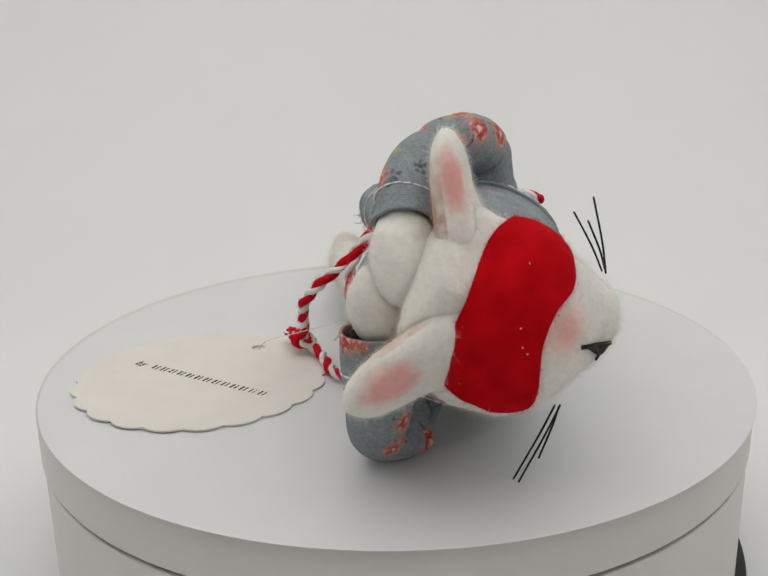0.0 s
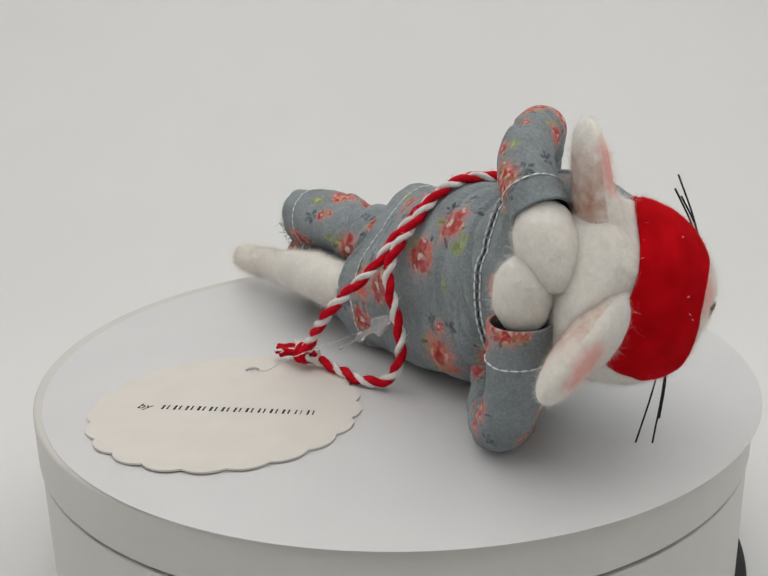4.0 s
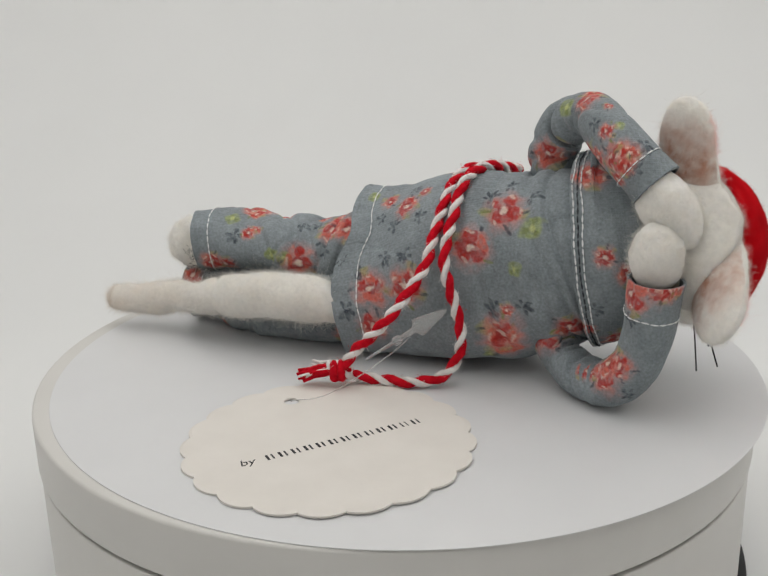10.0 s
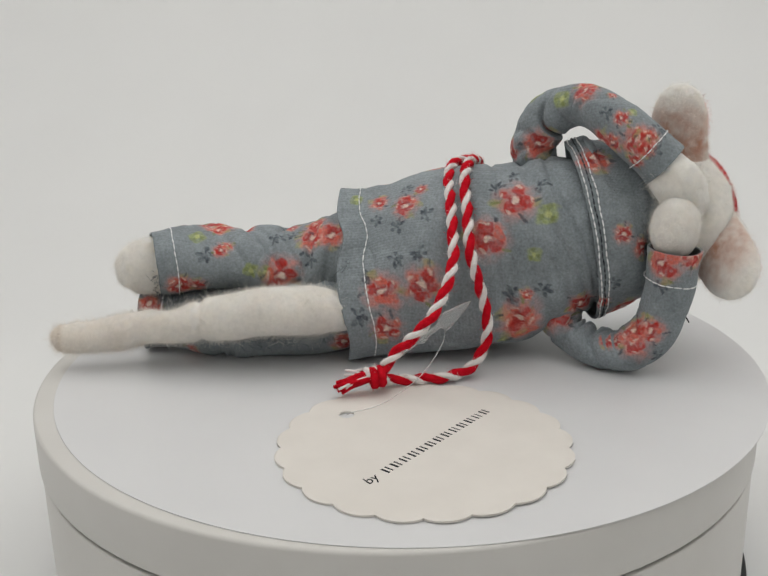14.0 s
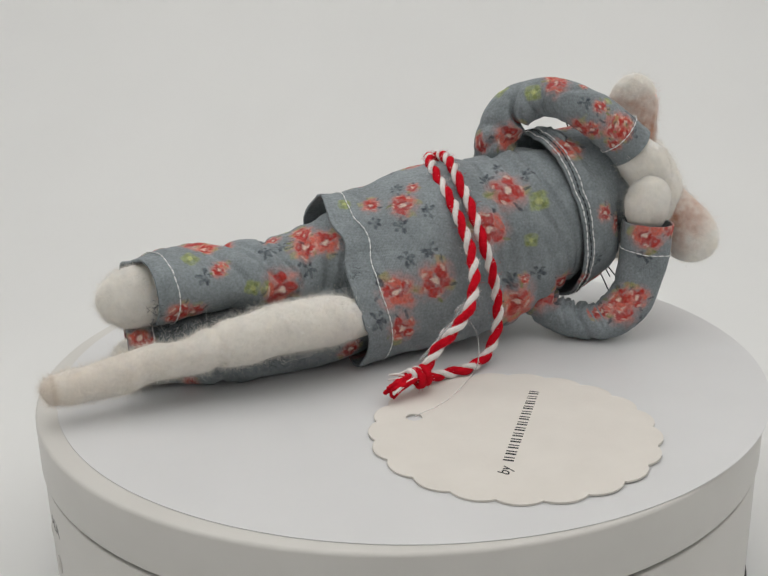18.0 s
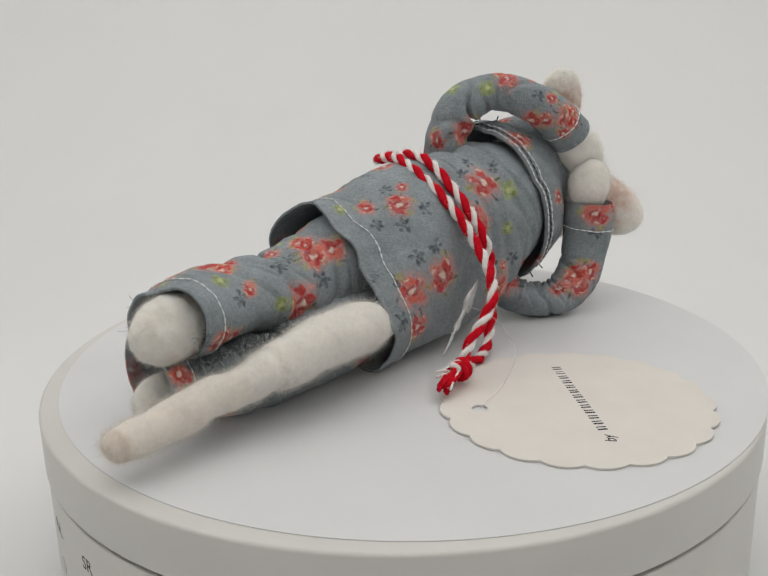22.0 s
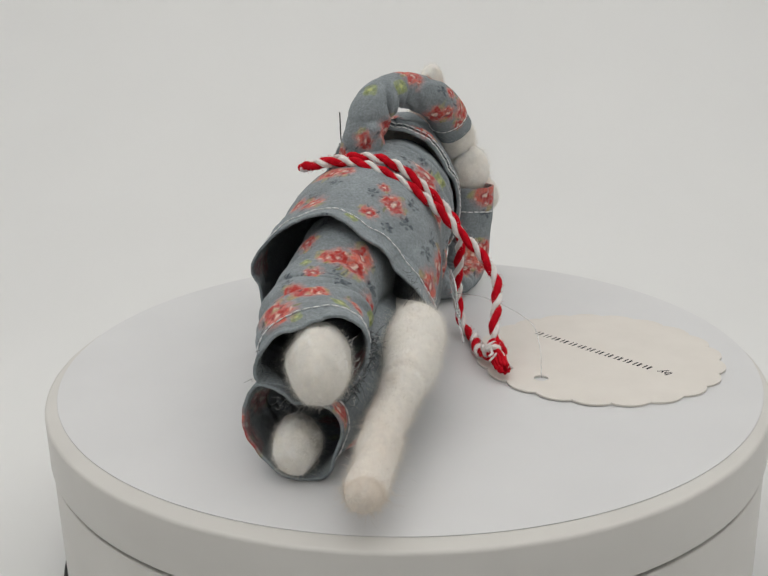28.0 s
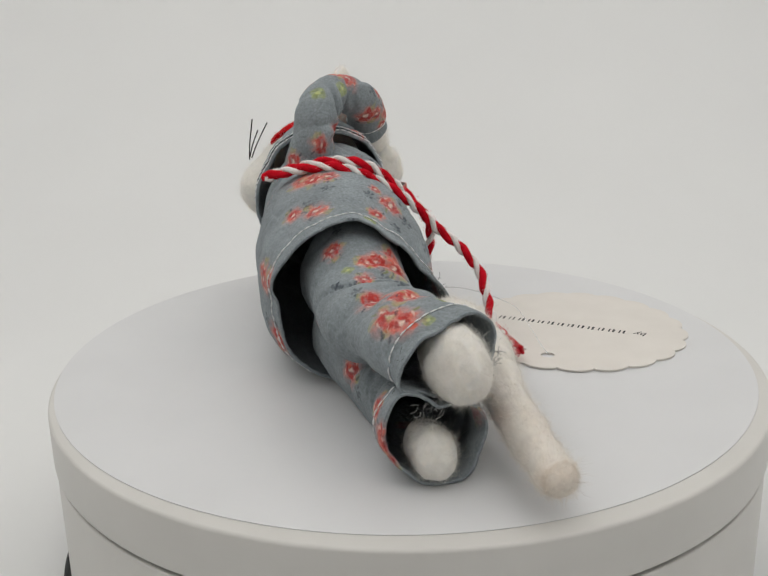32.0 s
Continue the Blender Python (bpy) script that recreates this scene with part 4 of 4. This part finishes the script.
# ---- the swing tag ----
def swing_tag():
    tag = root("swing_tag", "round cream card tag with a scalloped edge and printed words", "tag")
    c = np.array(TAG_C)
    hole = np.array(TAG_HOLE)
    n = 480
    a = np.linspace(0, 2 * math.pi, n, endpoint=False)
    r = TAG_R - 1.7 + 1.7 * np.abs(np.sin(10.5 * (a - radians(279.7)))) ** 0.7
    out = c + np.stack([r * np.cos(a), r * np.sin(a)], 1)
    # the ring round the hole, then rings that pass over into the outline
    hr = 2.0
    inner = hole + hr * np.stack([np.cos(a), np.sin(a)], 1)

    def lift(p):
        s = (p - c) @ unit(hole - c) / TAG_R
        return -0.5 + 0.15 * np.clip(s, 0, 1) ** 2 + 0.35 * np.clip(-s, 0, 1) ** 2
    rings = [inner + (out - inner) * s for s in (0, 0.04, 0.2, 0.4, 0.6, 0.8, 0.97, 1.0)]
    th = 0.6
    top = [np.c_[q, lift(q) + th - (0.12 if k in (0, 7) else 0)] for k, q in enumerate(rings)]
    low = [np.c_[q, lift(q)] for q in rings[::-1]]
    P = np.array(top + low + [top[0]])
    V, F = P.reshape(-1, 3), grid_faces(len(P), n)
    card = part("card", fix_normals(make_mesh("card", V, F, None, False)), CARD, tag)

    d = unit(np.array(TEXT_B) - np.array(TEXT_A))
    w = np.array((-d[1], d[0]))
    ang = math.atan2(d[1], d[0])
    cu = bpy.data.curves.new("word", "FONT")
    cu.body, cu.size, cu.extrude, cu.shear = "by", 0.0040, 0.00002, 0.25
    ob = bpy.data.objects.new("word", cu)
    scene.collection.objects.link(ob)
    bpy.context.view_layer.update()
    me = bpy.data.meshes.new_from_object(ob.evaluated_get(bpy.context.evaluated_depsgraph_get()))
    bpy.data.objects.remove(ob)
    o = np.array(TEXT_A)
    word = part("lettering", me, INK, card, "small slanted printed word")
    word.matrix_local = Matrix.Translation((o[0] * MM, o[1] * MM, (lift(o[None])[0] + th + 0.05) * MM)) @ Matrix.Rotation(ang, 4, "Z")
    # the maker's name as plain upright bars, one for each character
    length = np.linalg.norm(np.array(TEXT_B) - o)
    start, count = 6.2, 13
    step = (length - start) / count
    widths = (1.0, 1.05, 0.95, 1.05, 1.0, 1.0, 0.95, 1.0, 0.85, 1.0, 1.0, 0.6, 0.9)
    for k in range(count):
        bm = bmesh.new()
        for along, across, wide, tall in ((0.25, 1.25, 0.62, 2.5), (0.66, 1.25, 0.42, 2.5)):
            p = o + d * (start + step * (k + along)) + w * across
            m = Matrix.Translation((p[0] * MM, p[1] * MM, (lift(p[None])[0] + th + 0.03) * MM)) @ Matrix.Rotation(ang, 4, "Z")
            bmesh.ops.create_cube(bm, size=1, matrix=m @ Matrix.Diagonal((wide * widths[k] * MM, tall * MM, 0.06 * MM, 1)))
        part("printed_bar", bm, INK, card)

    # the clear plastic loop that ties the tag to the cord
    C = spline(FILAMENT, 60)
    V, F = solid(tube(C, 0.13, 8))
    loop = part("fastener", fix_normals(make_mesh("fastener", V, F)), CLEAR, tag, "clear plastic tag loop with an arrow head")
    A, B = np.array(ARROW_TAIL, float), np.array(ARROW_TIP, float)
    ax = unit(B - A)
    side = unit(np.cross(ax, (0.2, 1.0, 0.2)))
    up = np.cross(ax, side)
    ln = np.linalg.norm(B - A)
    prof = [(0.0, 0.35, 0.3), (0.33, 0.5, 0.4), (0.36, 1.3, 0.7), (0.42, 1.3, 0.7), (0.45, 0.7, 0.5), (0.60, 0.9, 0.5), (0.64, 2.7, 0.6), (0.70, 2.5, 0.9), (0.92, 1.1, 0.6), (1.0, 0.2, 0.2)]
    v = np.linspace(0, 2 * math.pi, 16, endpoint=False)
    P = np.array([A + ax * ln * s + p * np.cos(v)[:, None] * side + q * np.sin(v)[:, None] * up for s, p, q in prof])
    V, F = solid(P)
    part("arrow_head", fix_normals(make_mesh("arrow_head", V, F, None, False)), CLEAR, loop)
    return tag


# ---- fitted places of the small things ----
HEM = ((14.5, 23.0), ((86, 23), (109, 18.6), (152, 17.2), (183, 22.4), (194, 26.2), (211, 28.5), (230, 29.5), (248, 25.2), (283, 24.1), (300, 25), (321, 25), (3, 24), (13, 27), (33, 26.4), (51, 25.2), (68, 23.8)))
CUFF_TOP = ((15.5, 27.5), ((99, 9.3), (126, 11.1), (150, 12.1), (175, 11.5), (207, 10.6), (228, 10.8), (273, 8.5), (323, 10.3), (338, 14.2), (354, 13.4), (18, 10.8), (57, 8.2)))
CUFF_LOW = ((20.5, 10.0), ((57, 15), (31, 13.5), (0, 12), (335, 10.5), (300, 10.3), (263, 10.6), (237, 11.3), (204, 9.9), (155, 11.4), (135, 11.5), (93, 8.2)))
EARS = (((77.6, -5.4, 45.5), (75.8, -10.0, 77.2), (0.54, 0.84, 0), 7.8, 4.1, 101, (82.4, -9.8, 68.0), (7.5, 3.6)),
        ((85.2, -5.4, 40.6), (87.5, -33.6, 25.4), (0.75, 0.58, -0.25), 8.7, 4.8, 102, (91.6, -25.2, 30.8), (7.2, 5.2)))
CHEEK = (95.0, 8.6, 40.0)
MASK_OUTLINE = ((1.5, 19.8), (5.7, 19.6), (11.0, 16.2), (13.1, 11.4), (12.9, 5.8), (9.4, 0.8), (7.1, -6.1), (6.6, -14.0), (4.3, -18.0), (-1.9, -18.4), (-9.0, -15.4), (-12.0, -11.3), (-10.5, -5.1), (-6.7, 3.8), (-2.9, 14.9))
STRAP = ((82, -11, 26), (79.2, -18.2, 28.8), (74.5, -19, 34.5), (70, -18.6, 41), (67, -18, 47))
NOSE_STITCH = ((92.9, 12.8, 35.4), (87.9, 21.2, 33.6), (88.9, 18.4, 31.8))
WHISKERS = (((82.4, 22.8, 46.5), (75.5, 22.6, 61.2)), ((82.2, 22.0, 47.0), (79.2, 16.6, 59.3)), ((82.4, 22.5, 47.5), (78.4, 20.2, 57.0)),
            ((80.5, 13.5, 17.5), (83.0, 3.3, 2.4)), ((82.5, 13.5, 18.0), (85.7, 7.8, 8.1)), ((82.0, 14.0, 18.0), (88.2, 2.4, 4.6)))
CORD_A = ((-8, -27.2, 5.5), (-4, -27.3, 11.0), (1.5, -28.3, 16.6), (6, -28.0, 21.6), (10.4, -23.6, 28), (13.0, -17.8, 33.4), (13.6, -13.2, 38.6), (14.3, -5.6, 45.2), (14.8, 2.0, 50.0), (16.2, 8.4, 52.8), (19, 14.3, 53.8), (23.5, 22, 52.8), (28.8, 30.3, 50.4))
CORD_B = ((-9, -26.5, 3.2), (-4.8, -23.6, 2.2), (2.5, -22.6, 1.5), (9.8, -22, 1.4), (16.8, -19.4, 2.2), (21.4, -17.8, 7.2), (22.6, -17.4, 14.4), (21.2, -17.8, 22), (19.2, -18.2, 29.0), (18.0, -17.4, 33.6), (17.7, -14.2, 38.9), (18.3, -8, 45.4), (18.6, -2.5, 50.2), (19.8, 2.8, 53.4), (22.1, 9.9, 54.6), (25.0, 18, 53.6), (28.6, 29.6, 50.6))
FRAYS = (((-68, 9, 16.5), (-38, 4, 20), 60, 0.9, True), ((-68, 9, 16.5), (-38, 4, 20), 15, 0.8, False),
         ((-64, 1.0, 8.0), (-22, -3.0, 7.5), 30, 0.9, True), ((-64, 1.0, 8.0), (-22, -3.0, 8.0), 24, 0.8, False),
         ((-72, 13, 18.0), (-72, 24, 17.5), 7, 0.8, False), ((-72, 12, 18), (-72, 25, 17), 10, 1.0, True),
         ((-71, 6.5, 20), (-70, 9, 34), 4, 0.5, False), ((-69, 3.5, 27), (-69, 7.5, 18), 9, 0.6, True), ((-72, 27, 30), (-71, 29, 22), 4, 0.5, True),
         ((-20, -4, 22), (-14, -2, 30), 7, 0.7, True))
TAG_C, TAG_R, TAG_HOLE = (-0.3, -57.5), 35.4, (-17.7, -39.4)
TEXT_A, TEXT_B = (-14.7, -76.0), (19.1, -42.2)
FILAMENT = ((-17.6, -39.6, 0.2), (-15.6, -39.6, 0.8), (-11.5, -40.0, 1.8), (-6.5, -40.2, 4.0), (1.2, -38.6, 9.0), (7.0, -31, 12.6), (9.8, -24, 14.6), (10.4, -17, 15.4))
ARROW_TAIL, ARROW_TIP = (-4.0, -18.5, 5.2), (18.2, -15.2, 20.6)

def motifs(roses, buds, sprigs):
    """One list of printed motifs, each with its kind, place and size."""
    return [(kind, *m[:3], min(m[3] * grow, 4.7)) for kind, group, grow in (("sprig", sprigs, 1.05), ("bud", buds, 1.05), ("rose", roses, 1.22)) for m in group]


JACKET_ROSES = ((-7.2, 38.8, 29.8, 2.6), (-11.4, 5.7, 1.1, 2.6), (4.8, 28.0, 42.4, 2.2), (31.7, -7.9, 46.6, 5.1), (23.5, -11.6, 37.4, 5.1), (-5.3, -9.1, 22.5, 5.2), (5.6, -11.1, 25.1, 4.7), (-4.8, -9.1, 12.3, 3.0), (2.6, 1.3, 44.3, 2.7), (7.1, 3.8, 48.2, 1.4), (33.6, -9.3, 12.6, 4.7), (34.3, -13.4, 21.4, 1.4), (0.9, 38.2, 28.2, 3.3), (14.3, 15.8, 51.3, 2.4), (-4.2, 7.8, 44.0, 2.0), (-0.5, 23.6, 45.0, 2.8), (19.5, 21.3, 49.7, 3.2), (-3.0, 35.4, 11.6, 3.7), (32.0, 27.3, 42.0, 2.1), (16.2, 19.4, 50.2, 2.8), (33.2, -10.8, 16.1, 3.6), (50.4, -10.9, 16.8, 3.0))
JACKET_BUDS = ((39.0, -13.0, 43.6, 2.9), (35.9, -14.2, 32.8, 2.1), (-10.9, 12.0, 44.3, 2.0), (28.5, -6.8, 8.8, 1.7))
JACKET_SPRIGS = ((-6.0, 3.1, 39.9, 1.8), (5.5, 24.2, 45.4, 1.8), (26.8, -3.2, 48.4, 1.9), (37.6, -7.5, 50.5, 1.9), (-1.8, -7.4, 31.2, 2.2), (5.0, -9.1, 33.6, 2.2), (-9.4, -6.7, 26.8, 1.9), (-12.7, -10.3, 16.5, 2.5), (-0.3, -2.8, 39.0, 2.2), (7.6, -4.6, 42.8, 1.9), (31.1, -12.0, 20.7, 2.4), (38.2, -14.0, 22.7, 2.2), (-13.9, 20.0, 45.4, 1.6), (2.0, 36.6, 16.7, 2.0), (7.5, 17.3, 49.2, 1.7), (3.2, 7.2, 47.6, 1.7), (32.7, -2.2, 52.0, 1.8))
JACKET_PRINT = motifs(JACKET_ROSES, JACKET_BUDS, JACKET_SPRIGS)
COLLAR_ROSES = ((53.1, -7.6, 57.6, 3.2), (59.1, -16.4, 38.8, 1.9), (63.7, -15.6, 34.5, 2.2), (62.6, -6.9, 17.1, 3.4), (55.3, -12.2, 20.1, 1.9), (62.4, 3.0, 57.2, 2.0))
COLLAR_BUDS = ()
COLLAR_SPRIGS = ((57.1, -15.1, 25.5, 1.9),)
COLLAR_PRINT = motifs(COLLAR_ROSES, COLLAR_BUDS, COLLAR_SPRIGS)
SLEEVE_ROSES = ((56.0, 3.5, 73.5, 2.6), (60.5, -2.5, 71, 2.2), (51.0, -3.8, 76.3, 2.6), (57.5, -16.1, 69.4, 1.6), (55.8, -14.9, 62.9, 2.1), (60.8, -20.3, 64.3, 2.8), (60.1, -19.3, 57.6, 1.6), (40.3, 3.9, 59.2, 3.1), (33.5, 10.9, 56.9, 2.2), (39.1, 18.7, 52.4, 2.4), (55.2, -10.6, 62.8, 2.6), (63.6, -21.0, 65.2, 2.0), (62.0, -22.2, 62.0, 1.7), (57.1, -8.8, 74.9, 0.9), (52.8, -0.1, 76.7, 1.8), (49.2, 9.2, 70.5, 2.5))
SLEEVE_BUDS = ((45.1, -0.7, 73.4, 2.5), (60.5, -15.5, 70.8, 1.3), (41.1, 9.6, 72.2, 2.5))
SLEEVE_SPRIGS = ((54.0, -12.6, 70.6, 1.8), (66.6, -18.6, 67.1, 2.1), (64.2, -23.3, 60.8, 2.1), (67.1, -12.1, 67.7, 1.6), (55.2, 3.3, 73.0, 1.6))
SLEEVE_PRINT = motifs(SLEEVE_ROSES, SLEEVE_BUDS, SLEEVE_SPRIGS)
SLEEVE2_ROSES = ((64.5, -7.5, 3.5, 2.4), (60, -9.5, 1.5, 2.0), (71, -15, 9, 2.2), (43.0, -10.3, 14.2, 3.6), (66.2, -28.6, 32.9, 3.4), (72.8, -30.9, 36.0, 2.3), (61.6, -25.0, 9.5, 3.0), (65.1, -27.8, 14.3, 2.4), (62.0, -23.7, 12.9, 2.8), (74.8, -29.6, 35.1, 2.3), (58.7, -21.2, 8.9, 1.9), (74.1, -17.8, 14.6, 2.1), (71.0, -20.4, 6.9, 2.0), (76.4, -27.4, 35.7, 1.6))
SLEEVE2_BUDS = ()
SLEEVE2_SPRIGS = ((66.2, -27.8, 26.7, 1.8), (66.6, -27.0, 8.1, 1.9))
SLEEVE2_PRINT = motifs(SLEEVE2_ROSES, SLEEVE2_BUDS, SLEEVE2_SPRIGS)
LEG_ROSES = ((-18.9, 12.1, 33.0, 3.0), (-22.1, 18.0, 33.2, 2.2), (-58.6, 7.2, 21.3, 2.6), (-12.3, 21.4, 33.5, 2.2), (-26.9, 26.7, 22.8, 2.4), (-29.2, 20.7, 31.9, 1.8), (-59.6, 24.1, 31.7, 3.0), (-33.5, 5.9, 24.1, 4.0), (-24.3, 11.7, 32.1, 2.9), (-20.1, 15.2, 34.4, 2.1), (-53.2, 19.8, 33.8, 2.7), (-48.1, 8.8, 33.8, 1.2), (-62.8, 6.1, 22.0, 2.7), (-49.9, 18.2, 34.1, 2.3), (-50.6, 7.8, 32.2, 1.6), (-46.1, 23.5, 28.9, 2.8), (-63.9, 23.0, 32.7, 3.0), (-51.2, 16.7, 34.4, 2.0))
LEG_BUDS = ((-42.1, 5.9, 26.1, 2.2), (-23.8, 22.4, 32.6, 1.6), (-38.5, 6.4, 25.1, 2.3), (-57.3, 10.8, 35.6, 2.4), (-67.5, 19.5, 34.7, 1.5))
LEG_SPRIGS = ((-35.7, 12.9, 33.5, 2), (-23.6, 7.9, 27.8, 2), (-29.7, 6.6, 20.6, 1.8), (-27.9, 25.5, 28.3, 1.8), (-31.8, 24.3, 27.3, 1.6), (-54.6, 6.3, 31.8, 2.3), (-29.7, 15.5, 33.4, 1.8), (-5.4, 16.9, 35.4, 1.7), (-39.0, 24.4, 29.2, 1.9), (-29.2, 25.4, 19.1, 1.7))
LEG_PRINT = motifs(LEG_ROSES, LEG_BUDS, LEG_SPRIGS)
LEG2_ROSES = ((-72.0, 12.5, 13.5, 2.4), (-46.6, 12.7, 1.0, 2.2), (-62.0, 30.0, 14.4, 2.6), (-72.6, 10.8, 15.9, 2.1), (-70.5, 31.1, 7.0, 2.8), (-65.8, 30.6, 15.8, 1.8), (-44.8, 16.3, 0.4, 1.7), (-42.5, 22.4, 18.8, 1.4), (-35.5, 27.8, 12.6, 2.7), (-71.1, 32.6, 11.6, 2.8), (-16.5, -1.3, 5.0, 2.5), (-60.6, 8.6, 1.8, 1.9))
LEG2_BUDS = ((-54.7, 14.0, 0.9, 1.7),)
LEG2_SPRIGS = ((-70.4, 13.8, 1.1, 2.2), (-40.6, 27.7, 9.3, 1.7))
LEG2_PRINT = motifs(LEG2_ROSES, LEG2_BUDS, LEG2_SPRIGS)

TABLE, TOP = turntable()
MOUSE = mouse()
TAG = swing_tag()


# ---- what moves: drum, plate, toy and tag turn together about the table's axis ----
def motions():
    turn = [(0, -75.56), (2, -63.56), (4, -51.81), (6, -40.25), (8, -28.74), (10, -17.26), (12, -5.82), (14, 5.66), (16, 17.15),
            (18, 28.72), (20, 40.40), (22, 52.19), (24, 64.05), (26, 75.92), (28, 87.82), (30, 99.62), (32, 111.31)]
    for thing in (TABLE, TOP, MOUSE, TAG):
        walk(thing, [(t, pose(0, 0, ZP, 0, 0, a)) for t, a in turn])


motions()
